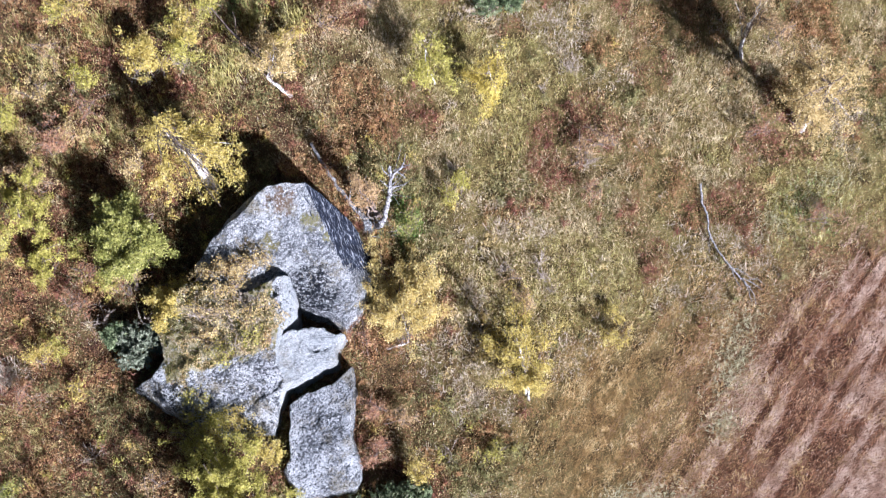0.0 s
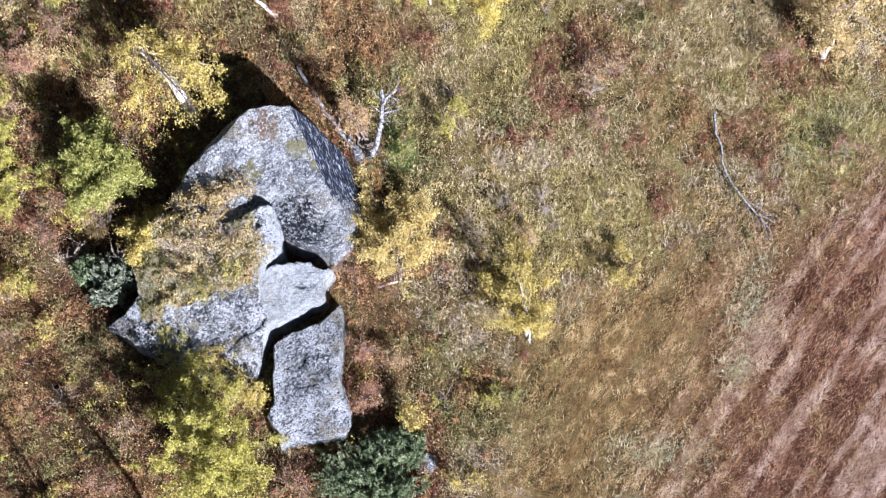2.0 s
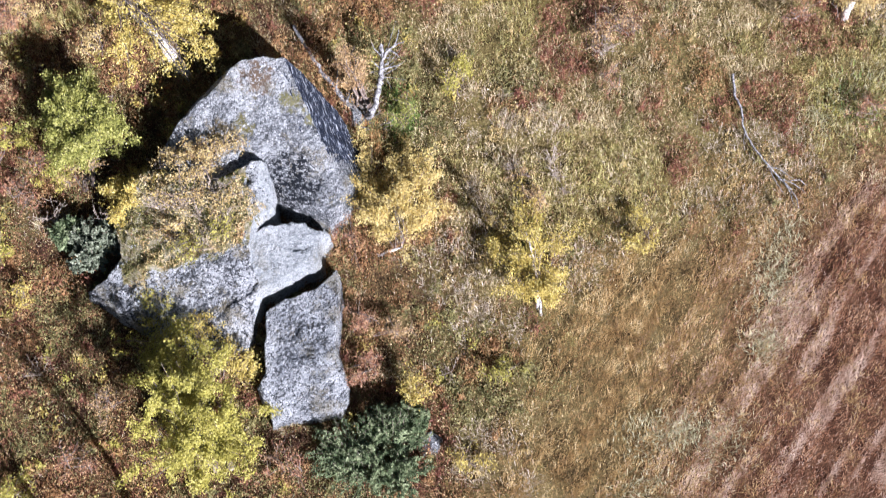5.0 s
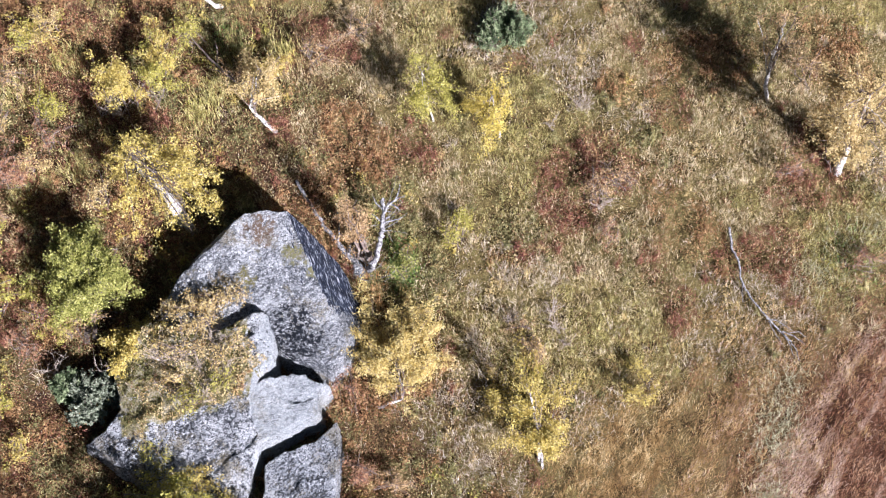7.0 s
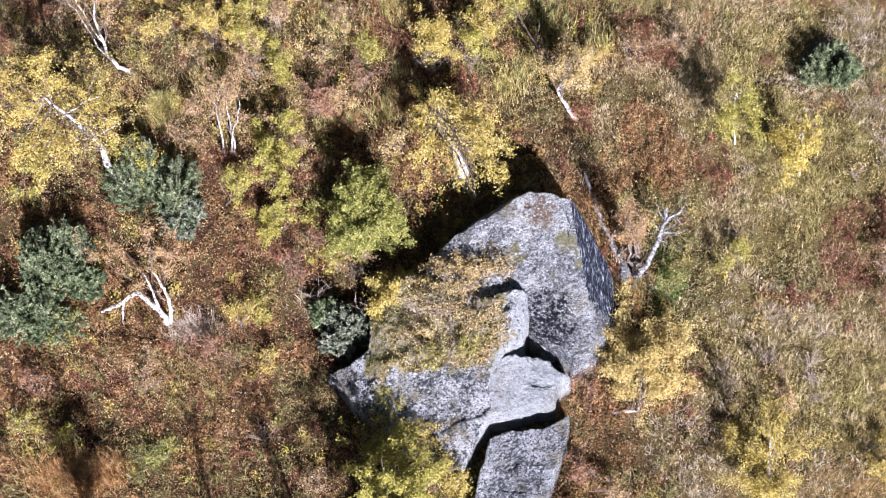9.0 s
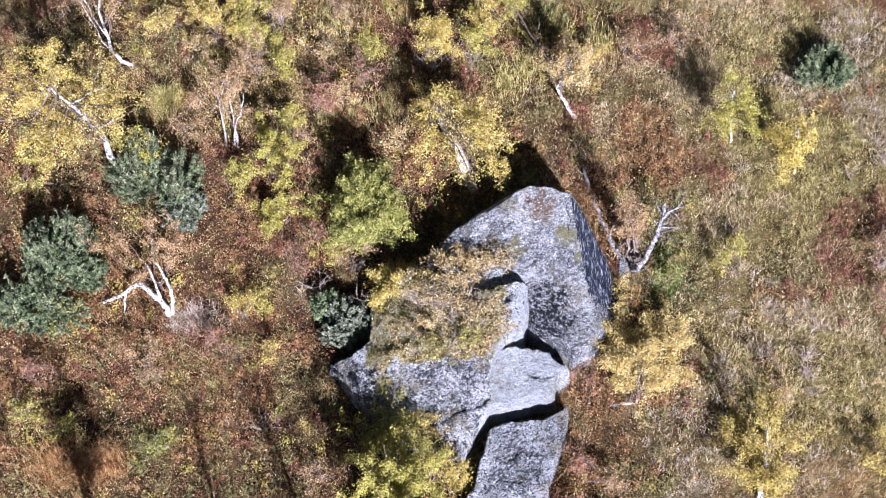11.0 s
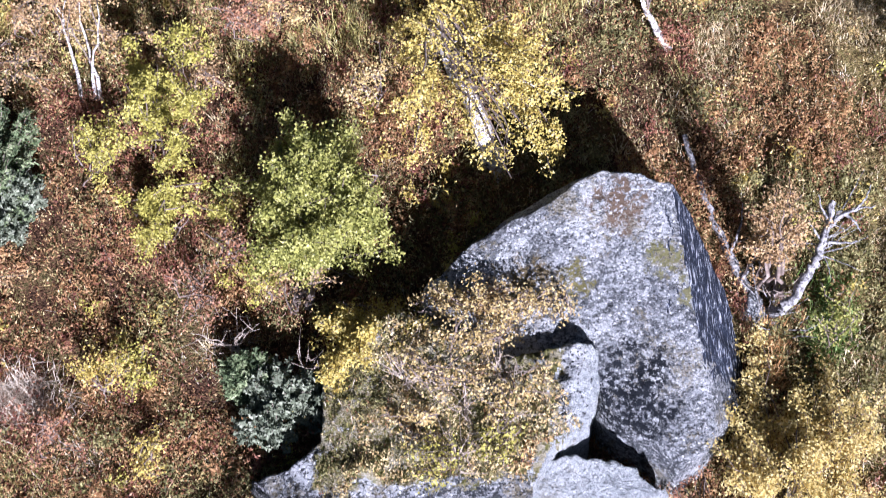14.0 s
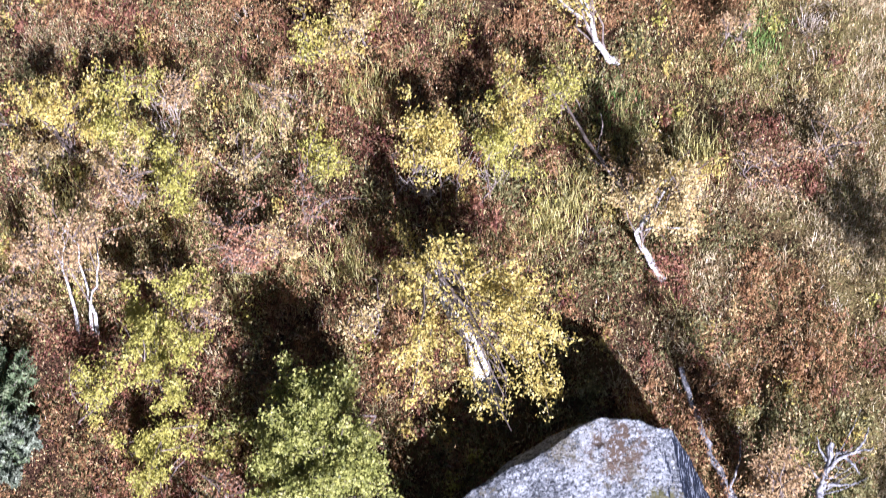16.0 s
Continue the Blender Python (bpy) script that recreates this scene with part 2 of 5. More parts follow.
ROCK = stone("lichen_rock", (0.10, 0.109, 0.128), (0.318, 0.33, 0.352), (0.552, 0.565, 0.58), 1.0, 0.75)
p = ROCK.node_tree.nodes["Principled BSDF"]
plain = p.inputs["Base Color"].links[0].from_socket
# black mottled patch on the boulder's south side, ragged towards its rim
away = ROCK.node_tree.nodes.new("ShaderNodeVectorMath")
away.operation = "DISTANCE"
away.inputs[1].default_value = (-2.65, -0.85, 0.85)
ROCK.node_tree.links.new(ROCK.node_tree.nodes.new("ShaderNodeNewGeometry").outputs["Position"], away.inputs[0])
black_patch = step(ROCK, calc(ROCK, "MULTIPLY_ADD", noise_node(ROCK, 3.2, 6, 0.75), 2.4, calc(ROCK, "MULTIPLY", away.outputs["Value"], -1.0)), 0.5, 0.75)
ROCK.node_tree.links.new(mix(ROCK, calc(ROCK, "MULTIPLY", black_patch, step(ROCK, noise_node(ROCK, 12, 5, 0.75), 0.45, 0.49)), plain, (0.012, 0.014, 0.02)), p.inputs["Base Color"])
plain = p.inputs["Base Color"].links[0].from_socket
for at, reach, tone in (((-2.75, 1.45, 1.75), 0.42, (0.15, 0.105, 0.075)), ((-3.35, 0.55, 1.4), 0.3, (0.17, 0.15, 0.06)), ((-1.75, 0.35, 1.5), 0.3, (0.19, 0.18, 0.09)), ((-2.2, 0.75, 1.65), 0.25, (0.19, 0.18, 0.08)), ((-3.9, 0.45, 1.35), 0.42, (0.20, 0.155, 0.085))):
    away = ROCK.node_tree.nodes.new("ShaderNodeVectorMath")
    away.operation = "DISTANCE"
    away.inputs[1].default_value = at
    ROCK.node_tree.links.new(ROCK.node_tree.nodes.new("ShaderNodeNewGeometry").outputs["Position"], away.inputs[0])
    near = calc(ROCK, "MULTIPLY_ADD", noise_node(ROCK, 6.0, 6, 0.75), 1.1, calc(ROCK, "MULTIPLY", away.outputs["Value"], -1.0))
    plain = mix(ROCK, calc(ROCK, "MULTIPLY", step(ROCK, near, 0.5 - reach, 0.68 - reach), step(ROCK, noise_node(ROCK, 17, 4, 0.7), 0.43, 0.5)), plain, tone)
ROCK.node_tree.links.new(plain, p.inputs["Base Color"])
# pale stone of the broken rock; also paints sunlight on the shelf's east facet
ROCK_FRESH_AND_LIT = stone("fresh_and_sunlit_rock", (0.29, 0.312, 0.338), (0.41, 0.434, 0.455), (0.54, 0.56, 0.575), 0.5, 0.35)
ROCK_SLAB = stone("grey_slab_rock", (0.13, 0.141, 0.164), (0.28, 0.297, 0.328), (0.465, 0.48, 0.51), 0.8)

ROCK_MOSSY = stone("mossy_rock", (0.10, 0.108, 0.124), (0.30, 0.313, 0.34), (0.54, 0.553, 0.58), 1.0, 1.0)
p = ROCK_MOSSY.node_tree.nodes["Principled BSDF"]
bare = p.inputs["Base Color"].links[0].from_socket
place = ROCK_MOSSY.node_tree.nodes.new("ShaderNodeSeparateXYZ")
ROCK_MOSSY.node_tree.links.new(ROCK_MOSSY.node_tree.nodes.new("ShaderNodeNewGeometry").outputs["Position"], place.inputs[0])
inner = calc(ROCK_MOSSY, "MINIMUM", calc(ROCK_MOSSY, "ADD", place.outputs[1], 1.85), calc(ROCK_MOSSY, "MINIMUM", calc(ROCK_MOSSY, "SUBTRACT", -3.5, place.outputs[0]), calc(ROCK_MOSSY, "ADD", place.outputs[0], 6.7)))
moss_at = step(ROCK_MOSSY, calc(ROCK_MOSSY, "MULTIPLY_ADD", noise_node(ROCK_MOSSY, 3.4, 7, 0.78), 2.2, calc(ROCK_MOSSY, "MINIMUM", calc(ROCK_MOSSY, "MULTIPLY", inner, 2.5), 0.3)), 1.15, 1.25)
turf = ramp(ROCK_MOSSY, noise_node(ROCK_MOSSY, 4.2, 6, 0.75), [(0.34, (0.05, 0.046, 0.016)), (0.43, (0.14, 0.135, 0.04)), (0.5, (0.27, 0.235, 0.15)), (0.56, (0.42, 0.385, 0.30)), (0.63, (0.16, 0.155, 0.05))])
turf = mix(ROCK_MOSSY, 0.7, turf, ramp(ROCK_MOSSY, noise_node(ROCK_MOSSY, 34, 4, 0.8), [(0.3, (0.3, 0.3, 0.3)), (0.5, (1, 1, 1)), (0.7, (1.5, 1.5, 1.45))]), "MULTIPLY")
sooty = calc(ROCK_MOSSY, "MULTIPLY", step(ROCK_MOSSY, noise_node(ROCK_MOSSY, 1.6, 4, 0.65), 0.5, 0.6), step(ROCK_MOSSY, noise_node(ROCK_MOSSY, 9, 6, 0.75), 0.47, 0.51))
bare = mix(ROCK_MOSSY, calc(ROCK_MOSSY, "MULTIPLY", sooty, 0.85), bare, (0.02, 0.023, 0.03))
ROCK_MOSSY.node_tree.links.new(mix(ROCK_MOSSY, moss_at, bare, turf), p.inputs["Base Color"])

# dark bluish stone with pale streaks, for the boulder's steep east side
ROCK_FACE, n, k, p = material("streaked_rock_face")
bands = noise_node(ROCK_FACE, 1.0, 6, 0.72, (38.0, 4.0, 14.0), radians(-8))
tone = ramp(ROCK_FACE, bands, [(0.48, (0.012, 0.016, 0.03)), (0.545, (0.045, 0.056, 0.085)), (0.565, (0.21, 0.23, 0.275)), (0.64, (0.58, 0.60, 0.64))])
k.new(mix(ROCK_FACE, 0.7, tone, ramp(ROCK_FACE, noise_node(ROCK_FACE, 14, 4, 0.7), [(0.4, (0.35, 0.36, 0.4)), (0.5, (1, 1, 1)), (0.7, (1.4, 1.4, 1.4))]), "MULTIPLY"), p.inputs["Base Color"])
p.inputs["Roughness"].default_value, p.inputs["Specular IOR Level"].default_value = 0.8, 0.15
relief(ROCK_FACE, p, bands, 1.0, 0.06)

bark, n, k, p = material("birch_bark")
white = ramp(bark, noise_node(bark, 16, 5, 0.7), [(0.38, (0.27, 0.245, 0.225)), (0.5, (0.48, 0.455, 0.43)), (0.62, (0.70, 0.675, 0.645))])
k.new(mix(bark, step(bark, noise_node(bark, 9, 5, 0.75, (1, 1, 2)), 0.52, 0.57), white, (0.10, 0.085, 0.08)), p.inputs["Base Color"])
p.inputs["Roughness"].default_value = 0.7
relief(bark, p, noise_node(bark, 30, 4), 0.5, 0.01)
twig, n, k, p = material("twig_bark")
k.new(ramp(twig, noise_node(twig, 12, 4), [(0.3, (0.085, 0.06, 0.05)), (0.55, (0.17, 0.13, 0.11)), (0.75, (0.33, 0.29, 0.255))]), p.inputs["Base Color"])
p.inputs["Roughness"].default_value = 0.85
dry_twig, n, k, p = material("dry_twig_bark")
k.new(ramp(dry_twig, noise_node(dry_twig, 14, 4), [(0.3, (0.17, 0.13, 0.105)), (0.55, (0.36, 0.30, 0.25)), (0.75, (0.52, 0.45, 0.38))]), p.inputs["Base Color"])
p.inputs["Roughness"].default_value = 0.85
grey_wood, n, k, p = material("weathered_wood")
k.new(ramp(grey_wood, noise_node(grey_wood, 22, 5, 0.75, (1, 1, 0.5)), [(0.40, (0.05, 0.048, 0.05)), (0.49, (0.18, 0.173, 0.178)), (0.60, (0.38, 0.37, 0.375))]), p.inputs["Base Color"])
p.inputs["Roughness"].default_value = 0.8
relief(grey_wood, p, noise_node(grey_wood, 40, 3), 0.5, 0.008)


# ---- shape helpers ----
rng = np.random.default_rng(7)


def mesh_of(name, verts, faces, mat, smooth=False):
    verts, faces = np.asarray(verts, np.float32), np.asarray(faces, np.int32)
    me = bpy.data.meshes.new(name)
    me.vertices.add(len(verts))
    me.vertices.foreach_set("co", verts.ravel())
    size = faces.shape[1]
    me.loops.add(faces.size)
    me.loops.foreach_set("vertex_index", faces.ravel())
    me.polygons.add(len(faces))
    me.polygons.foreach_set("loop_start", np.arange(0, faces.size, size, dtype=np.int32))
    me.polygons.foreach_set("use_smooth", np.full(len(faces), smooth))
    me.update(calc_edges=True)
    me.materials.append(mat)
    return me


def part(name, me, parent, label=""):
    ob = new(name, me)
    ob.parent = parent
    return tagged(ob, label)


def field(x, y, scale, seed):
    """Smooth random field between 0 and 1."""
    x, y = np.asarray(x) / scale, np.asarray(y) / scale
    i, j = np.floor(x).astype(int), np.floor(y).astype(int)
    u, v = x - i, y - j
    u, v = u * u * (3 - 2 * u), v * v * (3 - 2 * v)

    def at(a, b):
        h = np.sin(a * 127.1 + b * 311.7 + seed * 74.7) * 43758.5453
        return h - np.floor(h)
    return (at(i, j) * (1 - u) + at(i + 1, j) * u) * (1 - v) + (at(i, j + 1) * (1 - u) + at(i + 1, j + 1) * u) * v


def rough(x, y, scale, seed, octaves=4):
    return sum(field(x, y, scale / 2**o, seed + o) * 0.5 ** (o + 1) for o in range(octaves)) / (1 - 0.5**octaves)


SLOPE = 0.27


def mire(x, y):
    return np.clip((np.minimum(-3.3 - y, x - 0.87 * y - 6.5) + 2.4 * rough(x, y, 2.0, 40) - 1.2) / 2.4 + 0.5, 0, 1)


def ground_height(x, y):
    """The hillside rises to the north, level far out, with hummocks on the heath and hardly any on the bog."""
    x, y = np.asarray(x, float), np.asarray(y, float)
    hill = np.where(np.abs(y) < 14, SLOPE * y, np.sign(y) * SLOPE * (14 + 40 * np.tanh((np.abs(y) - 14) / 40)))
    lump = (rough(x, y, 1.6, 3) - 0.5) * 0.16 + (rough(x, y, 0.45, 9, 2) - 0.5) * 0.07
    return hill + lump * (1 - 0.6 * mire(x, y))


def tube(points, radii, sides=7):
    """Verts and quads of a tapering tube through the points."""
    pts, radii = np.asarray(points, float), np.asarray(radii, float)
    way = np.gradient(pts, axis=0)
    way /= np.linalg.norm(way, axis=1, keepdims=True) + 1e-9
    side = np.cross(way, (0.31, 0.17, 0.94) if abs(way[0] @ (0.31, 0.17, 0.94)) < 0.95 else (1.0, 0, 0))
    side /= np.linalg.norm(side, axis=1, keepdims=True) + 1e-9
    up = np.cross(way, side)
    a = np.linspace(0, 2 * np.pi, sides, endpoint=False)
    v = pts[:, None] + radii[:, None, None] * (np.cos(a)[:, None] * side[:, None] + np.sin(a)[:, None] * up[:, None])
    if sides > 4:
        # knots and swellings
        v = pts[:, None] + (v - pts[:, None]) * rng.uniform(0.8, 1.2, (len(pts), sides, 1))
    i, j = np.meshgrid(np.arange(len(pts) - 1), np.arange(sides), indexing="ij")
    q = np.stack([i * sides + j, i * sides + (j + 1) % sides, (i + 1) * sides + (j + 1) % sides, (i + 1) * sides + j], -1).reshape(-1, 4)
    return v.reshape(-1, 3), q


def joined(pieces):
    verts, faces, at = [], [], 0
    for v, q in pieces:
        verts.append(v)
        faces.append(q + at)
        at += len(v)
    return np.concatenate(verts), np.concatenate(faces)


def curve_points(a, b, c, count, unrest=0.017):
    """A bent line from a past b to c, with a little unrest."""
    t = np.linspace(0, 1, count)[:, None]
    a, b, c = (np.asarray(v, float) for v in (a, b, c))
    line = (1 - t) ** 2 * a + 2 * t * (1 - t) * b + t**2 * c
    wobble = rng.normal(0, unrest, (count, 3)) * np.linalg.norm(c - a)
    wobble[0] = wobble[-1] = 0
    return line + wobble


def leaf_tips(centres, size, long=1.0, rise=0.0):
    """Tiny three-cornered leaves, most of them turned to the sky and the sun."""
    count = len(centres)
    d = rng.normal(size=(count, 3)) + (0, 0, rise)
    d /= np.linalg.norm(d, axis=1, keepdims=True)
    s = np.cross(d, rng.normal(size=(count, 3)) + (0.25, -0.75, 0.9))
    s /= np.linalg.norm(s, axis=1, keepdims=True) + 1e-9
    z = (size * rng.uniform(0.65, 1.25, count))[:, None]
    v = np.stack([centres - d * z * 0.55 * long + s * z * 0.5, centres - d * z * 0.55 * long - s * z * 0.5, centres + d * z * 0.85 * long], 1)
    return v.reshape(-1, 3), np.arange(3 * count).reshape(-1, 3)


def blades(x, y, z, height, width, lean=0.5, toward=None):
    """Grass blades: narrow bowed kites that end in a point."""
    count = len(x)
    root = np.stack([x, y, z], 1)
    a = rng.uniform(0, 2 * np.pi, count) if toward is None else toward + rng.normal(0, 0.7, count)
    out = np.stack([np.cos(a), np.sin(a), np.zeros(count)], 1)
    side = np.stack([-np.sin(a), np.cos(a), np.zeros(count)], 1) * (width * rng.uniform(0.6, 1.3, count))[:, None]
    h = (height * rng.uniform(0.5, 1.4, count))[:, None]
    l = (lean * rng.uniform(0.2, 1.5, count))[:, None] * h
    tip = root + out * l + h * np.array([0, 0, 0.92])
    bow = root * 0.45 + tip * 0.55 - out * l * 0.15
    v = np.stack([root, bow + side, tip, bow - side], 1).reshape(-1, 3)
    return v, np.arange(4 * count).reshape(-1, 4)


# ---- ground ----
steps = np.concatenate([np.arange(-18, 18.01, 0.2), 18 + 1.2 ** np.arange(1, 34)])
lines = np.unique(np.concatenate([-steps[steps > 18], steps]))
gx, gy = np.meshgrid(lines, lines)
count = len(lines)
i, j = np.meshgrid(np.arange(count - 1), np.arange(count - 1), indexing="ij")
quads = np.stack([i * count + j, i * count + j + 1, (i + 1) * count + j + 1, (i + 1) * count + j], -1).reshape(-1, 4)
ground = new("ground", mesh_of("ground", np.stack([gx, gy, ground_height(gx, gy)], -1).reshape(-1, 3), quads, ground_mat, True))
tagged(ground, "sloping autumn heath running down into a red-brown bog", "ground", kind="structure")


# ---- rocks: blocks cut by planes, standing on a plan outline ----
def outline_distance(x, y, plan):
    """Distance to the outline, positive inside."""
    inside, best = np.zeros(np.shape(x), bool), np.full(np.shape(x), 1e9)
    for (ax, ay), (bx, by) in zip(plan, plan[1:] + plan[:1]):
        t = np.clip(((x - ax) * (bx - ax) + (y - ay) * (by - ay)) / ((bx - ax) ** 2 + (by - ay) ** 2), 0, 1)
        best = np.minimum(best, np.hypot(x - ax - t * (bx - ax), y - ay - t * (by - ay)))
        if ay != by:
            inside ^= ((ay > y) != (by > y)) & (x < (bx - ax) * (y - ay) / (by - ay) + ax)
    return np.where(inside, best, -best)


def soft_min(a, b, r):
    h = np.clip(0.5 + 0.5 * (b - a) / r, 0, 1)
    return b * (1 - h) + a * h - r * h * (1 - h)


class Block:
    """plan: outline in metres; cuts: planes (height at the pivot, slope east, slope north) over the hillside."""

    def __init__(self, plan, pivot, cuts, wall=13.0, seed=1, ragged=0.10, cushions=0.0):
        self.cushions = cushions
        self.plan, self.pivot, self.cuts, self.wall, self.seed, self.ragged = plan, pivot, cuts, wall, seed, ragged

    def distance(self, x, y):
        d = outline_distance(x, y, self.plan)
        return d + (rough(x, y, 0.5, self.seed + 20, 4) - 0.5) * self.ragged * 2

    def rise(self, x, y):
        d = self.distance(x, y)
        h = None
        for at, east, north in self.cuts:
            plane = at + east * (x - self.pivot[0]) + north * (y - self.pivot[1])
            h = plane if h is None else soft_min(h, plane, 0.05)
        h = h + (rough(x, y, 1.1, self.seed, 5) - 0.5) * 0.22 + (rough(x, y, 0.25, self.seed + 8, 4) - 0.5) * 0.13
        ledge = np.floor(rough(x, y, 1.8, self.seed + 15, 2) * 7) / 7
        return soft_min(h + (ledge - 0.5) * 0.2 + self.cushions * np.maximum(rough(x, y, 0.42, self.seed + 40, 3) - 0.42, 0), d * self.wall, 0.06)

    def build(self, name, mat, label, cell=0.026, face=None, turn=0.44, south=-9.0):
        p = np.array(self.plan)
        xs, ys = np.arange(p[:, 0].min() - 0.25, p[:, 0].max() + 0.25, cell), np.arange(p[:, 1].min() - 0.25, p[:, 1].max() + 0.25, cell)
        x, y = np.meshgrid(xs, ys)
        keep = self.distance(x, y) > -0.09
        z = SLOPE * y + np.maximum(self.rise(x, y), -0.35)
        # the steep sides lean in and out a little
        sway = np.clip(1 - self.distance(x, y) / 0.3, 0, 1) * 0.05
        vx, vy = x + sway * (rough(y * 2, z * 2, 0.3, self.seed + 30) - 0.5), y + sway * (rough(x * 2, z * 2, 0.3, self.seed + 31) - 0.5)
        n, m = x.shape
        i, j = np.meshgrid(np.arange(n - 1), np.arange(m - 1), indexing="ij")
        q = np.stack([i * m + j, i * m + j + 1, (i + 1) * m + j + 1, (i + 1) * m + j], -1).reshape(-1, 4)
        q = q[keep.ravel()[q].any(1)]
        used, q = np.unique(q, return_inverse=True)
        v = np.stack([vx, vy, z], -1).reshape(-1, 3)[used]
        q = q.reshape(-1, 4)
        me = mesh_of(name, v, q, mat, True)
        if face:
            # faces turned steeply to the east take the second material
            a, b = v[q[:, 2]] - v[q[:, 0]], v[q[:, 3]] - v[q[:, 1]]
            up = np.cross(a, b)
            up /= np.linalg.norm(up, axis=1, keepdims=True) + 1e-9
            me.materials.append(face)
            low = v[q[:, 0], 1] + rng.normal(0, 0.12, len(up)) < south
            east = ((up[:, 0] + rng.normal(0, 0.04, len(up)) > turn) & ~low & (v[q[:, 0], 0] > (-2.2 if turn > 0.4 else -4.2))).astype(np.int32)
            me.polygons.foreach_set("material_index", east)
        return tagged(new(name, me), label, "rock")


main_rock = Block([(-5.4, 0.62), (-4.9, 1.05), (-4.3, 1.42), (-3.62, 1.76), (-3.02, 1.9), (-2.5, 1.86), (-2.02, 1.7), (-1.6, 1.4), (-1.15, 0.95), (-0.95, 0.2),
                   (-1.0, -0.5), (-1.45, -1.25), (-2.08, -1.78), (-2.4, -1.45), (-3.0, -1.1), (-3.2, -0.7), (-4.2, -0.6), (-5.2, -0.4)],
                  (-2.8, 0.0), [(1.28, 0.02, 0.17), (1.60, 0.30, 0.12), (2.9, -1.6, -0.12), (2.9, -0.35, -0.62), (3.95, 0.78, -1.25)])
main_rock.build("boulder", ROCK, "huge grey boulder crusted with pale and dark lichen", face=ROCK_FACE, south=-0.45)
shelf_rock = Block([(-5.6, 0.3), (-4.7, -0.02), (-4.2, -0.32), (-2.95, -0.2), (-2.92, -0.7), (-3.12, -1.25), (-3.6, -1.45), (-3.82, -2.15), (-3.82, -2.7),
                    (-4.15, -3.05), (-4.5, -3.6), (-5.8, -3.3), (-6.7, -2.65), (-7.6, -1.6), (-6.95, -1.48), (-6.66, -1.25), (-6.6, -0.3)],
                   (-3.4, -0.6), [(1.47, 0.18, 0.05), (2.35, 0.45, 0.0), (1.63, -1.1, 0.5), (1.90, 0.12, 0.46)], seed=5, cushions=0.45)
# the east facet's sunlit brightness is put into its colour by the paler stone
shelf = shelf_rock.build("rock_shelf", ROCK_MOSSY, "low grey rock shelf overgrown with moss and small shrubs", face=ROCK_FRESH_AND_LIT, turn=0.25)
fresh_rock = Block([(-3.52, -1.38), (-2.9, -1.5), (-2.4, -1.75), (-2.15, -1.86), (-2.33, -2.05), (-2.52, -2.4), (-3.0, -2.62), (-3.55, -2.78),
                    (-3.95, -2.78), (-4.2, -2.5), (-4.1, -2.0), (-3.8, -1.5)], (-3.2, -2.1), [(1.08, -0.08, 0.15), (1.02, 0.10, 0.10), (1.55, 0.55, 0.1)], wall=13, seed=11, ragged=0.17)
fresh_rock.build("broken_rock", ROCK_FRESH_AND_LIT, "pale freshly broken rock wedged against the boulder")
slab_rock = Block([(-4.02, -3.05), (-3.5, -2.92), (-2.78, -2.92), (-2.18, -2.58), (-2.28, -3.2), (-2.62, -4.1), (-2.66, -4.8), (-2.72, -5.25),
                   (-3.0, -5.48), (-3.75, -5.38), (-4.45, -5.3), (-4.45, -5.0), (-4.58, -4.58), (-4.32, -4.3), (-4.2, -3.7)],
                  (-3.4, -4.2), [(0.66, 0.03, 0.04)], wall=13, seed=17, ragged=0.08)
slab_rock.build("stone_slab", ROCK_SLAB, "flat grey stone slab split off below the boulder")
Block([(-1.55, -6.35), (-1.2, -6.25), (-1.0, -6.5), (-1.15, -6.8), (-1.5, -6.75)], (-1.3, -6.5), [(0.28, 0.1, 0.05)], wall=3, seed=23, ragged=0.05).build(
    "stone", ROCK, "small pale stone spotted with lichen beside a juniper")
Block([(-0.95, 0.95), (-0.75, 1.0), (-0.62, 0.75), (-0.75, 0.5), (-0.95, 0.6)], (-0.8, 0.8), [(0.22, 0.1, 0.0)], wall=3, seed=27, ragged=0.04).build(
    "stone", ROCK, "small grey stone beside the foot of the boulder")


def surface(x, y):
    """The height of ground or mossy shelf."""
    return np.maximum(ground_height(x, y), SLOPE * y + np.where(shelf_rock.distance(x, y) > 0.1, shelf_rock.rise(x, y), -9))


def rock_top(x, y):
    """The height of the highest rock or of the ground."""
    return np.maximum(surface(x, y), SLOPE * y + np.where(main_rock.distance(x, y) > 0.1, main_rock.rise(x, y), -9))


# ---- trees and shrubs ----
TALK = {"pale_yellow": "dense pale yellow leaves", "yellow": "yellow autumn leaves", "bright_yellow": "bright yellow autumn leaves", "yellow_green": "yellow-green leaves",
        "green": "light green leaves", "tan_yellow": "pale yellow withering leaves", "tan": "pale tan withering leaves", "orange": "orange-tan autumn leaves", "rust": "sparse rust-red leaves"}


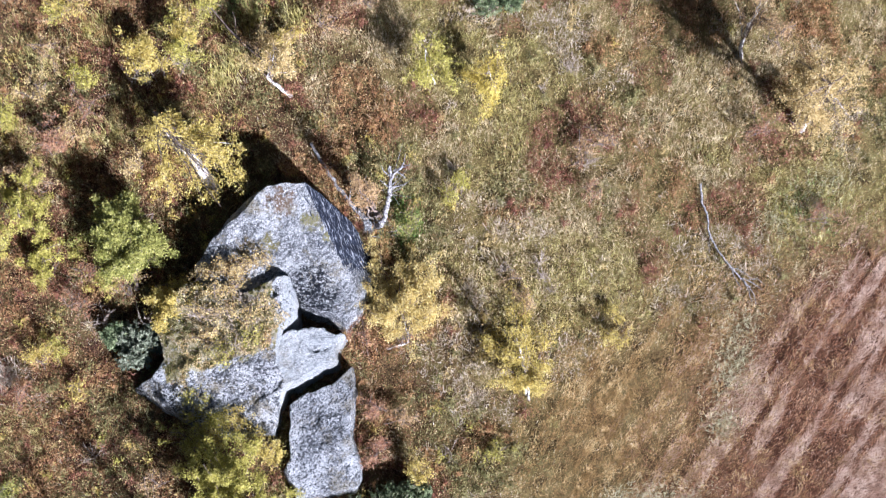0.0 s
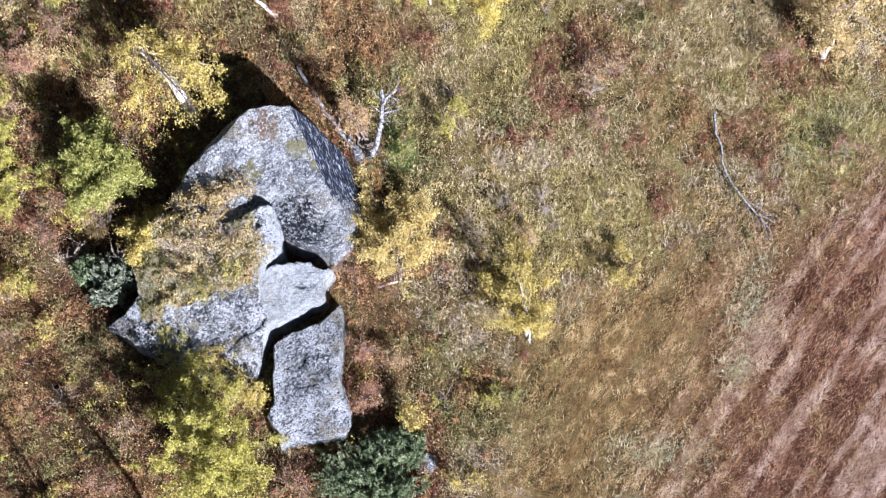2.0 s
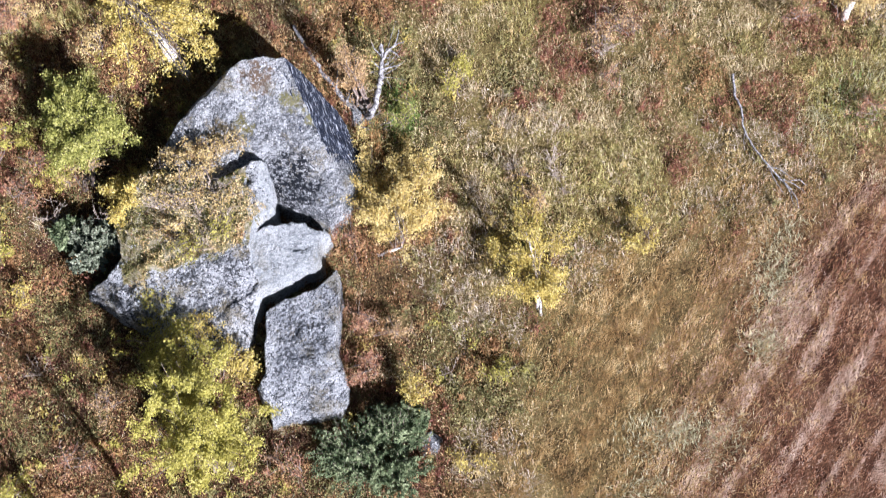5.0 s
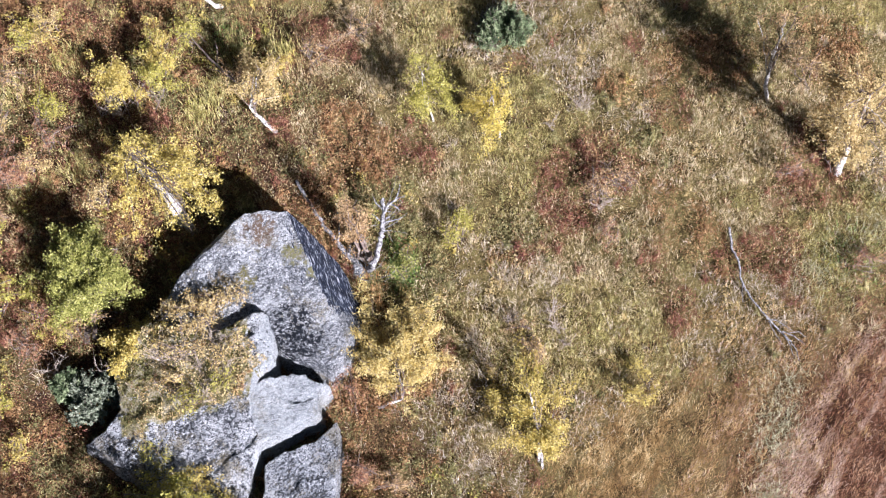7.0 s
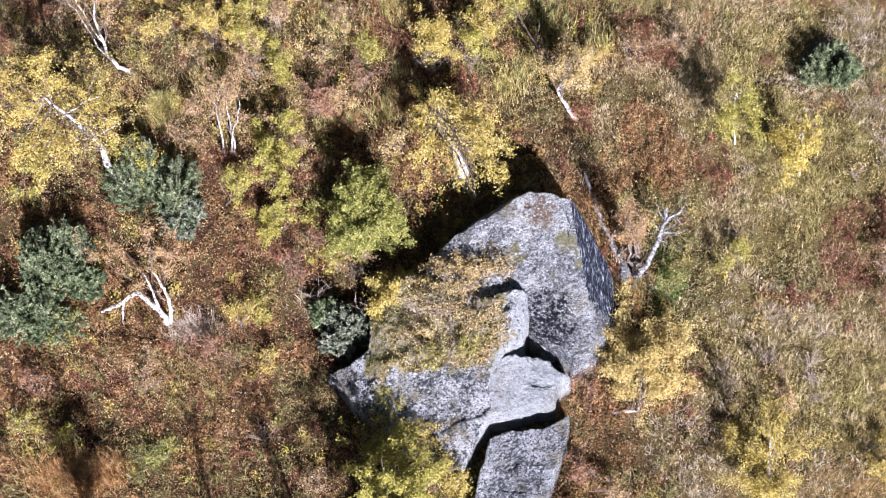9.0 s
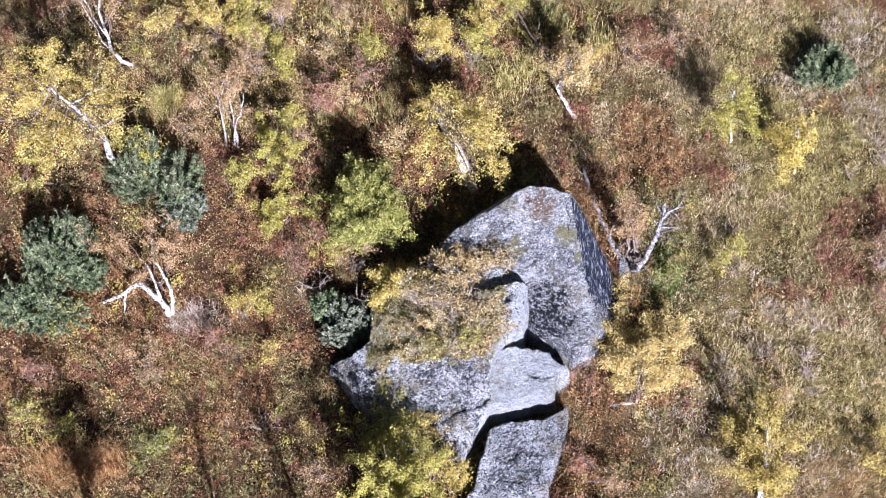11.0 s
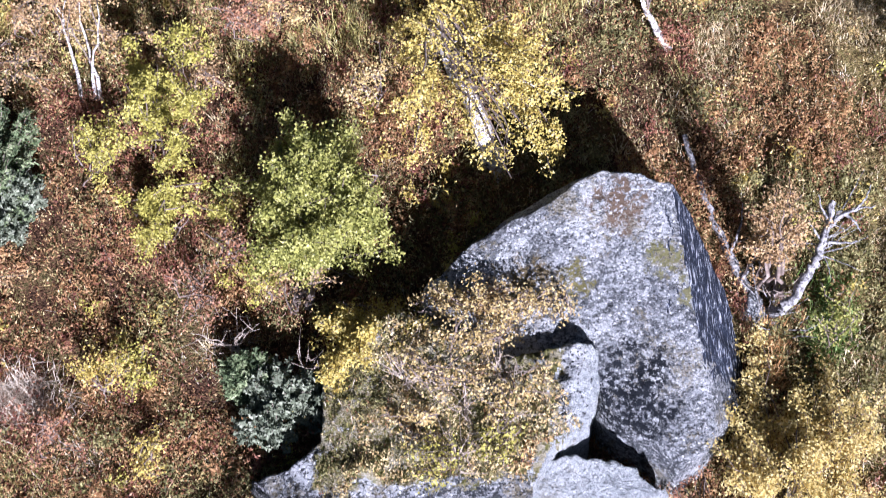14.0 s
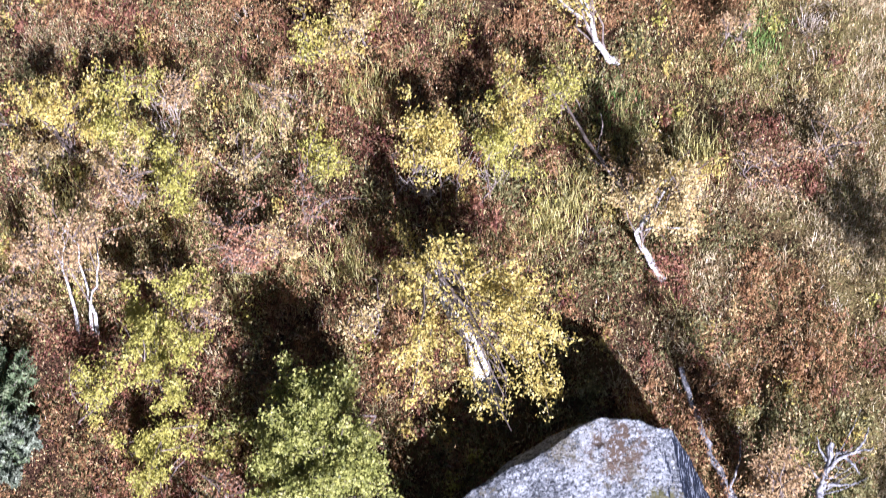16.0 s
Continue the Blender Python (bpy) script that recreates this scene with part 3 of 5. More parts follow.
def plant(name, category, x, y, crown, size, colour, leaves, stems, trunk, bend, label, leaf, bark_mat, on_rock=False, limbs=9, loose=0.06, clear=0.26, tip=None, bare_to=0.8, arm_to=None):
    """Stems, limbs, twigs along the limbs, and tufts of leaves along the twigs; limbs of uneven length leave gaps."""
    global rng
    rng = np.random.default_rng(int(abs(x) * 1000 + abs(y) * 100))
    foot = Vector((x, y, float(rock_top(x, y) if on_rock else ground_height(x, y)) - 0.03))
    thing = new(name)
    thing.location = foot
    tagged(thing, label, category, {"birch_tree": "birches on the heath", "shrub": "low shrubs of the heath"}.get(name, ""))
    crown, size = np.asarray(crown, float), np.asarray(size, float)
    lines = []
    for n in range(stems):
        root = np.array([0, 0, -1.2 * trunk]) if stems == 1 else np.array([rng.normal(0, 0.12), rng.normal(0, 0.08), 0])
        end = np.asarray(tip if tip else crown + (0, 0, size[2] * 0.6), float) if stems == 1 else crown + (rng.uniform(-0.2, 0.2, 3) + ((n + 0.5) / stems * 1.8 - 0.9, rng.uniform(-0.6, 0.6), rng.uniform(-0.5, 0.5))) * size
        end[2] = max(end[2], 0.2)
        if bend:
            mid = np.asarray(bend, float)
            line = np.concatenate([curve_points(root, mid * (0.6, 0.6, 0.35), mid, 6, 0.012 + 0.2 * trunk), curve_points(mid, mid * 0.5 + end * 0.5, end, 6)[1:]])
        else:
            line = curve_points(root, root * 0.5 + end * (0.35, 0.35, 0.55) + rng.normal(0, 0.06, 3), end, 9, 0.015)
        r = trunk * np.linspace(1, 0.22, len(line)) ** 1.1
        r[0] *= 1.3
        part("trunk" if stems == 1 else "stem", mesh_of("trunk", *tube(line, r, 8 if trunk > 0.04 else 5), bark_mat, True), thing)
        lines.append(line)
    twigs, tufts, leaves = [], [], int(leaves * 3.0)
    for n in range(limbs):
        line = lines[n % len(lines)]
        start = line[rng.integers(len(line) * 2 // 5, len(line))]
        d = rng.normal(size=3) + (0, 0, 0.15)
        d /= np.linalg.norm(d)
        goal = crown + d * size * rng.uniform(0.5, 1.12)
        if arm_to and n == 0:
            start, goal = lines[0][5], np.asarray(arm_to, float)
        goal[2] = max(goal[2], 0.15 + SLOPE * goal[1])
        arm = curve_points(start, start * 0.55 + goal * 0.45 + (0, 0, 0.12), goal, 7)
        part("limb", mesh_of("limb", *tube(arm, min(0.024, max(0.011, trunk * (0.3 if n < 4 else 0.2))) * np.linspace(1, 0.3, 7), 5), bark_mat if n < 2 else twig, True), thing)
        for _ in range(6):
            a = arm[rng.integers(2, 7)]
            b = a + (0.6 * (goal - start) / (np.linalg.norm(goal - start) + 0.1) + rng.normal(0, 0.6, 3)) * rng.uniform(0.2, 0.5) * size.mean() * 0.8
            b[2] = max(b[2], 0.1 + SLOPE * b[1])
            spray = curve_points(a, a * 0.5 + b * 0.5 + (0, 0, 0.05), b, 5)
            twigs.append(tube(spray, 0.006 * np.linspace(1.3, 0.4, 5), 3))
            tufts.append(spray[1:])
    part("twig_spray", mesh_of("twig_spray", *joined(twigs), twig), thing)["kind"] = "stuff"
    tufts = np.concatenate(tufts)
    own = tufts[rng.integers(len(tufts), size=leaves)] + rng.normal(0, 1, (leaves, 3)) * loose
    own[:, 2] = np.maximum(own[:, 2], 0.04 + SLOPE * own[:, 1])
    if trunk > 0.04 and bend:
        # the thick trunk stays bare for most of its length
        bare = np.stack([np.interp(np.linspace(0, bare_to, 40), np.linspace(0, 1, len(lines[0])), lines[0][:, c]) for c in range(3)], 1)
        above = np.maximum(own[:, None, 2] - bare[:, 2], 0)
        own = own[np.hypot(own[:, None, 0] - bare[:, 0], own[:, None, 1] - bare[:, 1] + 0.35 * above).min(1) > rng.uniform(0.0, clear, len(own))]
    part("crown", mesh_of("crown", *leaf_tips(own, leaf), LEAVES[colour]), thing)["kind"] = "stuff"
    return thing


def birch(x, y, crown, size, colour, leaves, trunk=0.05, stems=1, bend=None, label="", clear=0.26, bark_mat=bark, tip=None, bare_to=0.8, arm_to=None):
    label = label or f"{'slender' if trunk < 0.05 else 'mountain'} birch with white bark and {TALK[colour]}"
    return plant("birch_tree", "tree", x, y, crown, size, colour, leaves, stems, trunk, bend, label, 0.028, bark_mat, limbs=8 + leaves // 300, loose=0.06, clear=clear, tip=tip, bare_to=bare_to, arm_to=arm_to)


def leafy_tree(x, y, crown, size, colour, leaves, trunk=0.06):
    return plant("leafy_tree", "tree", x, y, crown, size, colour, leaves, 3, trunk, None, f"dense bushy tree with {TALK[colour]} on the heath", 0.031, twig, limbs=38, loose=0.06)


def shrub(x, y, crown, size, colour, leaves, trunk=0.014, on_rock=False):
    where = "on mossy rock" if on_rock else "in the heath"
    leaves = int(leaves * (0.6 if colour in ("tan", "rust", "tan_yellow") and not on_rock else 0.9))
    return plant("shrub", "shrub", x, y, crown, size, colour, leaves, 4, trunk, None, f"thin low shrub with {TALK[colour]} {where}", 0.028, twig, on_rock, limbs=8, loose=0.055)


def juniper(x, y, crown, size, colour):
    thing = new("juniper_bush" if colour == "green" else "willow_bush")
    thing.location = (x, y, float(ground_height(x, y)) - 0.03)
    tagged(thing, "dark green juniper bush with feathery prickly sprays" if colour == "green" else "grey-green downy willow bush beside the rock", "bush")
    size, crown = np.asarray(size), np.asarray(crown) * (1, 1, 0.4)
    sprays, sticks = [], []
    for lobe in range(5):
        a = lobe * 2 * np.pi / 5 + rng.normal(0, 0.4)
        middle = crown + np.array([np.cos(a) * size[0], np.sin(a) * size[1], 0]) * rng.uniform(0.3, 0.62)
        wide, tall = size[:2] * rng.uniform(0.38, 0.62), size[2] * rng.uniform(0.9, 1.9)
        for _ in range(int(22 + 34 * size[0] * size[1])):
            a, out = rng.uniform(0, 2 * np.pi), rng.uniform(0.05, 1.1) ** 0.6
            tip = middle + np.array([np.cos(a) * out * wide[0], np.sin(a) * out * wide[1], 0.12 + tall * (1.2 - out) * rng.uniform(0.4, 1.15)])
            tip[2] += SLOPE * tip[1]
            root = crown * 0.3 + (middle - crown) * 0.7 + (tip - middle) * (0.25, 0.25, 0.0)
            root[2] = 0.02 + SLOPE * root[1]
            line = curve_points(root, root * 0.5 + tip * 0.5 + (0, 0, 0.08), tip, 5)
            sticks.append(tube(line, 0.008 * np.linspace(1.3, 0.4, 5), 3))
            t = rng.uniform(0.35, 1.0, 44)
            at = np.stack([np.interp(t, np.linspace(0, 1, 5), line[:, c]) for c in range(3)], 1)
            sprays.append(at + rng.normal(0, 1, at.shape) * (0.06 * (1.25 - t))[:, None])
    part("twig_spray", mesh_of("twig_spray", *joined(sticks), twig), thing)["kind"] = "stuff"
    v, q = leaf_tips(np.concatenate(sprays), 0.026 if colour == "green" else 0.038, 2.6 if colour == "green" else 1.4)
    part("foliage", mesh_of("foliage", v, q, NEEDLES[colour]), thing)["kind"] = "stuff"
    return thing


birch(-4.20, 2.52, (-0.42, 0.3, 1.75), (1.3, 1.5, 0.8), "yellow", 8500, trunk=0.17, bend=(-0.73, 1.14, 1.3), clear=0.46, tip=(-0.95, 1.75, 1.9), bare_to=0.56, arm_to=(0.65, 0.8, 0.95))
leafy_tree(-7.07, 0.84, (0.40, 0.88, 1.26), (1.0, 1.14, 0.85), "green", 15500, trunk=0.06)
shrub(-6.24, -0.12, (0.16, 0.14, 0.84), (0.66, 0.78, 0.67), "yellow", 2550)
shrub(-6.33, 1.13, (-1.08, -0.13, 0.57), (0.90, 0.39, 0.33), "yellow_green", 750)
birch(-1.48, -2.31, (0.92, 0.99, 0.87), (1.13, 1.51, 0.57), "pale_yellow", 12000, trunk=0.048, bend=(0.80, -0.08, 0.28))
birch(1.91, -4.57, (0.24, 1.15, 0.82), (0.97, 1.55, 0.43), "yellow", 5600, trunk=0.035)
# extra upright stem, added to cast the long trunk shadow of the birch above
birch(1.91, -4.38, (-0.1, 0.75, 1.9), (0.35, 0.45, 0.4), "yellow", 500, trunk=0.05, clear=0.05)
shrub(4.97, -3.62, (-0.37, -0.05, 0.49), (0.46, 0.72, 0.47), "yellow", 630)
birch(1.93, 3.73, (-0.24, 0.10, 1.33), (0.68, 1.03, 0.87), "yellow_green", 1950, trunk=0.03)
birch(3.37, 3.00, (-0.26, 0.01, 1.20), (0.62, 0.95, 0.80), "bright_yellow", 1700, trunk=0.03)
juniper(4.33, 5.28, (-0.11, -0.03, 0.59), (0.83, 0.58, 0.50), "green")
birch(-1.71, 4.39, (-0.15, 0.45, 1.6), (0.84, 0.62, 0.51), "tan_yellow", 2400, trunk=0.062, bend=(-0.52, 0.30, 0.80))
birch(10.02, 2.09, (-0.03, 0.35, 2.39), (0.77, 0.60, 0.51), "tan", 750, trunk=0.072, bend=(0.04, 0.45, 0.92))
birch(11.13, 0.19, (-0.58, -0.52, 2.96), (1.06, 1.45, 1.24), "tan_yellow", 7800, trunk=0.13, bend=(-0.23, -0.25, 1.23))
shrub(-5.40, 5.73, (0.23, 0.12, 0.93), (0.62, 0.78, 0.67), "yellow", 975)
shrub(-4.22, 5.65, (0.22, 0.22, 0.96), (0.59, 0.84, 0.71), "yellow_green", 1125)
shrub(-2.16, 5.42, (0.14, 0.14, 0.84), (0.94, 0.54, 0.46), "tan", 750)
shrub(1.63, 0.76, (0.02, 0.08, 0.42), (0.55, 0.55, 0.38), "yellow_green", 630)
juniper(-7.32, -0.72, (0.08, -0.03, 0.61), (0.72, 0.74, 0.42), "grey")
juniper(-7.69, -0.16, (0.12, -0.12, 0.47), (0.44, 0.44, 0.37), "green")
juniper(-6.69, -0.44, (-0.06, -0.20, 0.45), (0.38, 0.38, 0.32), "grey")
leafy_tree(-5.88, -5.65, (-0.06, 0.65, 1.97), (1.37, 1.61, 1.37), "yellow_green", 16800, trunk=0.07)
juniper(-2.5, -6.5, (-0.03, -0.00, 0.60), (1.4, 1.1, 0.55), "green")
juniper(-1.41, -5.94, (-0.24, -0.18, 0.45), (0.56, 0.56, 0.47), "green")
shrub(-1.47, -5.82, (0.10, 0.29, 0.78), (0.37, 0.57, 0.49), "yellow", 630)
shrub(-10.15, -5.21, (0.19, 0.15, 0.54), (0.62, 0.44, 0.37), "yellow_green", 630)
shrub(-4.75, -4.10, (0.04, 0.13, 0.74), (0.35, 0.50, 0.42), "yellow", 630)
shrub(-6.20, -3.38, (0.18, 0.17, 0.75), (0.90, 0.40, 0.34), "yellow_green", 1050)
shrub(-2.29, -4.67, (0.11, -0.17, 0.45), (0.63, 0.75, 0.47), "rust", 750)
shrub(-1.43, -4.02, (-0.03, -0.15, 0.46), (0.50, 0.50, 0.43), "tan", 450)
birch(-12.37, 2.88, (-1.03, 0.18, 2.65), (1.59, 1.46, 1.24), "yellow", 7800, trunk=0.11, bend=(-0.54, 0.58, 1.36), clear=0.6)
birch(-12.40, 5.82, (-0.54, 0.41, 2.31), (0.82, 0.55, 0.47), "tan", 525, trunk=0.07, bend=(-0.54, 0.04, 0.61))
juniper(-11.72, 2.57, (0.12, -0.05, 0.89), (1.17, 1.09, 0.85), "green")
juniper(-10.97, 2.16, (0.07, -0.20, 0.55), (0.60, 0.60, 0.51), "grey")
shrub(-12.30, 3.27, (0.28, -0.16, 0.96), (0.67, 0.59, 0.50), "yellow_green", 1050)
juniper(-14.22, 1.02, (0.38, -0.13, 0.97), (0.93, 1.07, 0.91), "green")
juniper(-14.39, -0.02, (0.28, -0.38, 0.70), (1.20, 0.80, 0.68), "green")
juniper(-13.27, 0.74, (0.13, 0.03, 0.71), (0.67, 0.80, 0.66), "green")
shrub(-13.71, -0.29, (0.03, -0.17, 0.45), (0.53, 0.40, 0.34), "yellow_green", 390)
shrub(-11.45, 0.19, (-0.36, 0.55, 1.25), (1.20, 0.94, 0.80), "tan", 1800)
birch(-9.93, 3.63, (0.13, 0.63, 1.67), (0.66, 1.06, 0.90), "tan", 780, trunk=0.032, stems=3)
shrub(-10.38, 6.45, (0.44, 0.11, 0.83), (0.64, 0.61, 0.52), "yellow", 780)
shrub(-8.93, 2.86, (0.09, 0.33, 1.19), (0.63, 1.20, 1.02), "yellow_green", 3450)
shrub(-8.82, 1.65, (0.08, 0.10, 0.63), (0.86, 0.57, 0.49), "yellow_green", 1950)
shrub(-9.51, -0.35, (-0.01, 0.05, 0.51), (0.49, 0.44, 0.37), "yellow", 480)
shrub(-8.90, -1.06, (0.07, -0.18, 0.35), (0.31, 0.33, 0.28), "yellow", 270)
shrub(-7.94, 4.78, (0.08, 0.11, 0.93), (0.56, 0.80, 0.68), "rust", 630)
shrub(-11.67, -1.71, (0.09, 0.20, 0.75), (0.59, 0.59, 0.50), "tan", 540)
shrub(-11.52, -3.06, (0.07, -0.05, 0.29), (0.58, 0.34, 0.28), "green", 390)
shrub(-13.50, -2.91, (0.17, 0.01, 0.60), (0.65, 0.60, 0.51), "yellow_green", 480)
shrub(-6.18, 0.63, (0.11, -0.48, 0.57), (0.53, 0.68, 0.58), "yellow", 1140)
birch(-2.15, 7.82, (-1.14, -0.12, 2.17), (0.73, 0.40, 0.34), "yellow", 1050, trunk=0.085, bend=(-0.27, -0.06, 0.23))
shrub(-4.80, 5.66, (0.03, 0.16, 0.94), (0.74, 0.73, 0.62), "yellow", 1950)
shrub(-9.57, 5.97, (0.03, 0.18, 0.85), (0.42, 0.55, 0.47), "yellow_green", 780)
shrub(-10.39, 6.28, (-0.10, 0.21, 1.06), (0.44, 0.53, 0.45), "yellow", 840, trunk=0.03)
shrub(-1.44, 5.79, (-0.11, -0.20, 0.55), (0.55, 0.58, 0.49), "yellow", 900)
shrub(-7.76, 4.59, (-0.00, -0.09, 0.58), (0.37, 0.40, 0.34), "rust", 450)
shrub(-4.43, 0.22, (0.00, 0.00, 0.45), (0.74, 0.26, 0.22), "tan_yellow", 420, on_rock=True)
for x, y, wide, hue, count in ((-5.0, 0.35, 0.45, "tan_yellow", 240), (-4.55, 0.3, 0.42, "tan", 200), (-4.1, 0.18, 0.36, "tan_yellow", 160), (-3.6, 0.12, 0.3, "tan_yellow", 130), (-4.3, -0.05, 0.3, "tan_yellow", 140)):
    shrub(x, y, (0.0, 0.0, 0.22), (wide, 0.26, 0.18), hue, count, on_rock=True)
shrub(-5.00, -0.69, (0.00, 0.00, 0.55), (0.88, 0.69, 0.50), "tan_yellow", 380, on_rock=True)
shrub(-4.17, -0.88, (0.00, 0.00, 0.35), (0.61, 0.42, 0.30), "tan_yellow", 190, on_rock=True)
shrub(-5.01, -1.63, (0.00, 0.00, 0.25), (0.61, 0.42, 0.22), "yellow_green", 200, on_rock=True)
shrub(-4.58, -0.29, (0.00, 0.00, 0.35), (0.56, 0.33, 0.25), "tan_yellow", 260, on_rock=True)
shrub(-5.42, -1.18, (0.00, 0.00, 0.35), (0.46, 0.37, 0.27), "tan_yellow", 200, on_rock=True)
shrub(-4.46, -1.46, (0.00, 0.00, 0.30), (0.46, 0.33, 0.22), "yellow_green", 180, on_rock=True)
shrub(-5.97, -2.58, (0.02, -0.08, 0.48), (0.66, 0.38, 0.32), "yellow_green", 630)
for x, y, hue, count in ((-6.2, -2.45, "yellow_green", 420), (-5.8, -2.95, "yellow_green", 520), (-5.3, -3.05, "yellow", 420), (-6.1, -3.3, "yellow", 480), (-5.2, -3.6, "yellow_green", 560), (-6.6, -3.1, "yellow_green", 420), (-4.75, -3.75, "yellow", 380)):
    shrub(x, y - 0.35, (0.0, 0.3, 0.95), (0.46, 0.4, 0.4), hue, count, 0.02)
birch(-0.64, 0.98, (-0.08, 0.05, 1.7), (0.32, 0.28, 0.95), "tan", 900, trunk=0.044, stems=8, label="tall thin birch sapling with sparse orange-tan leaves", bark_mat=twig)
shrub(-0.45, 1.76, (-0.34, -0.41, 0.29), (0.40, 0.60, 0.38), "orange", 300)
shrub(2.55, -1.65, (-0.20, -0.31, 0.42), (0.64, 0.59, 0.47), "tan", 390)
shrub(5.19, 0.95, (-0.06, 0.00, 0.50), (0.53, 0.80, 0.47), "tan", 330)
shrub(-1.79, -1.13, (-0.10, -0.91, 0.15), (0.45, 0.63, 0.38), "rust", 390)
shrub(-1.98, -3.61, (0.01, -0.06, 0.48), (0.50, 0.62, 0.47), "rust", 510)
shrub(-11.06, 4.07, (0.15, -0.09, 0.68), (0.54, 0.68, 0.58), "tan", 390)
shrub(-9.63, 5.74, (0.19, -0.12, 0.67), (0.63, 0.55, 0.47), "tan", 420)
shrub(-9.83, 7.19, (0.27, -0.29, 0.62), (0.61, 0.50, 0.43), "yellow_green", 540)
shrub(-7.46, 6.99, (0.21, -0.29, 0.62), (0.61, 0.55, 0.47), "tan", 360)
shrub(-7.10, 1.03, (0.01, -0.17, 0.66), (0.56, 0.59, 0.50), "tan", 390)
shrub(-7.90, 1.57, (0.06, -0.14, 0.46), (0.52, 0.39, 0.33), "rust", 330)
shrub(-14.25, -1.67, (0.19, -0.01, 0.60), (0.61, 0.61, 0.52), "rust", 390)
shrub(-14.43, -2.54, (0.19, 0.01, 0.60), (0.53, 0.61, 0.52), "yellow_green", 390)
shrub(-10.16, -1.10, (0.09, 0.03, 0.51), (0.51, 0.51, 0.44), "rust", 330)
shrub(-6.88, 5.25, (0.06, -0.18, 0.65), (0.48, 0.67, 0.57), "rust", 300)
shrub(-11.62, 6.80, (0.05, -0.28, 0.72), (0.70, 0.65, 0.55), "yellow", 630)
shrub(-14.65, 3.04, (0.11, -0.27, 0.63), (0.69, 0.55, 0.47), "yellow_green", 540)
shrub(-8.80, 7.29, (0.13, -0.31, 0.62), (0.37, 0.43, 0.36), "tan", 390)
shrub(-6.32, 8.10, (0.04, -0.34, 0.61), (0.51, 0.43, 0.36), "tan_yellow", 480)
shrub(-3.85, 6.52, (-0.09, -0.08, 0.88), (0.38, 0.74, 0.63), "yellow", 720)
shrub(-3.06, 6.96, (-0.20, -0.19, 0.75), (0.38, 0.50, 0.42), "yellow_green", 450)
shrub(-7.01, 7.83, (0.06, -0.21, 0.54), (0.51, 0.34, 0.29), "yellow_green", 390)
shrub(-10.87, 4.71, (0.14, -0.12, 0.77), (0.41, 0.58, 0.49), "tan", 480)
shrub(-8.87, 3.95, (0.13, -0.05, 0.69), (0.48, 0.48, 0.41), "tan", 480)
shrub(-9.91, 2.70, (0.22, -0.06, 0.78), (0.40, 0.40, 0.34), "yellow_green", 630)
shrub(-0.39, 8.04, (-0.13, -0.17, 0.55), (0.53, 0.35, 0.30), "tan", 360)
shrub(-0.40, 5.78, (0.00, -0.20, 0.65), (0.62, 0.62, 0.53), "tan", 360)
shrub(-6.70, 8.01, (0.08, -0.23, 0.64), (0.64, 0.50, 0.43), "yellow", 450)
shrub(0.84, 6.15, (-0.01, -0.13, 0.56), (0.55, 0.55, 0.47), "tan", 300)
# dense shrub added at the big east birch's foot to widen its shadow
shrub(11.0, 0.05, (-0.05, 0.25, 0.9), (0.55, 0.55, 0.65), "tan_yellow", 1900)
shrub(11.22, 2.34, (-0.18, 0.02, 0.70), (0.72, 0.66, 0.56), "tan", 480)
shrub(10.92, -2.39, (-0.19, -0.07, 0.48), (0.56, 0.56, 0.47), "rust", 390)
shrub(9.94, 0.30, (-0.24, -0.09, 0.47), (0.70, 0.56, 0.47), "rust", 360)
shrub(5.81, 1.07, (-0.20, 0.04, 0.51), (0.62, 0.54, 0.46), "tan", 330)
shrub(0.27, 0.44, (-0.07, -0.05, 0.39), (0.39, 0.44, 0.37), "green", 300)
shrub(5.13, -0.02, (-0.14, -0.05, 0.39), (0.48, 0.40, 0.34), "rust", 240)
shrub(0.65, -5.50, (-0.01, 0.01, 0.40), (0.51, 0.46, 0.38), "yellow_green", 300)
shrub(-4.58, -6.28, (0.09, 0.11, 0.53), (0.58, 0.58, 0.47), "rust", 390)
shrub(-8.63, -4.86, (0.12, -0.03, 0.49), (0.64, 0.59, 0.47), "rust", 390)
shrub(-7.73, -3.88, (0.05, -0.02, 0.49), (0.51, 0.51, 0.43), "tan", 330)
shrub(-0.66, -7.16, (0.06, 0.02, 0.40), (0.63, 0.51, 0.38), "yellow", 330)
shrub(-8.25, 0.85, (-0.00, -0.24, 0.63), (0.39, 0.58, 0.50), "rust", 300)
shrub(-9.01, -0.21, (-0.02, -0.03, 0.49), (0.29, 0.39, 0.33), "yellow_green", 300)
shrub(-10.14, 4.58, (0.14, 0.10, 0.63), (0.74, 0.74, 0.57), "tan_yellow", 1050)
shrub(-8.96, 5.58, (0.11, 0.08, 0.62), (0.50, 0.75, 0.57), "yellow_green", 900)
shrub(-7.45, 4.80, (0.07, 0.10, 0.63), (0.73, 0.48, 0.41), "tan_yellow", 750)
shrub(-8.40, 3.75, (0.10, 0.12, 0.63), (0.48, 0.48, 0.41), "tan", 540)
shrub(-10.97, 6.03, (0.16, 0.07, 0.62), (0.60, 0.52, 0.44), "tan_yellow", 630)
shrub(-9.81, 6.01, (0.13, 0.07, 0.62), (0.51, 0.42, 0.36), "tan_yellow", 540)
shrub(-6.81, 5.81, (0.05, 0.08, 0.62), (0.57, 0.41, 0.35), "yellow_green", 540)
shrub(-6.06, 3.55, (0.03, 0.13, 0.63), (0.39, 0.47, 0.40), "tan_yellow", 390)
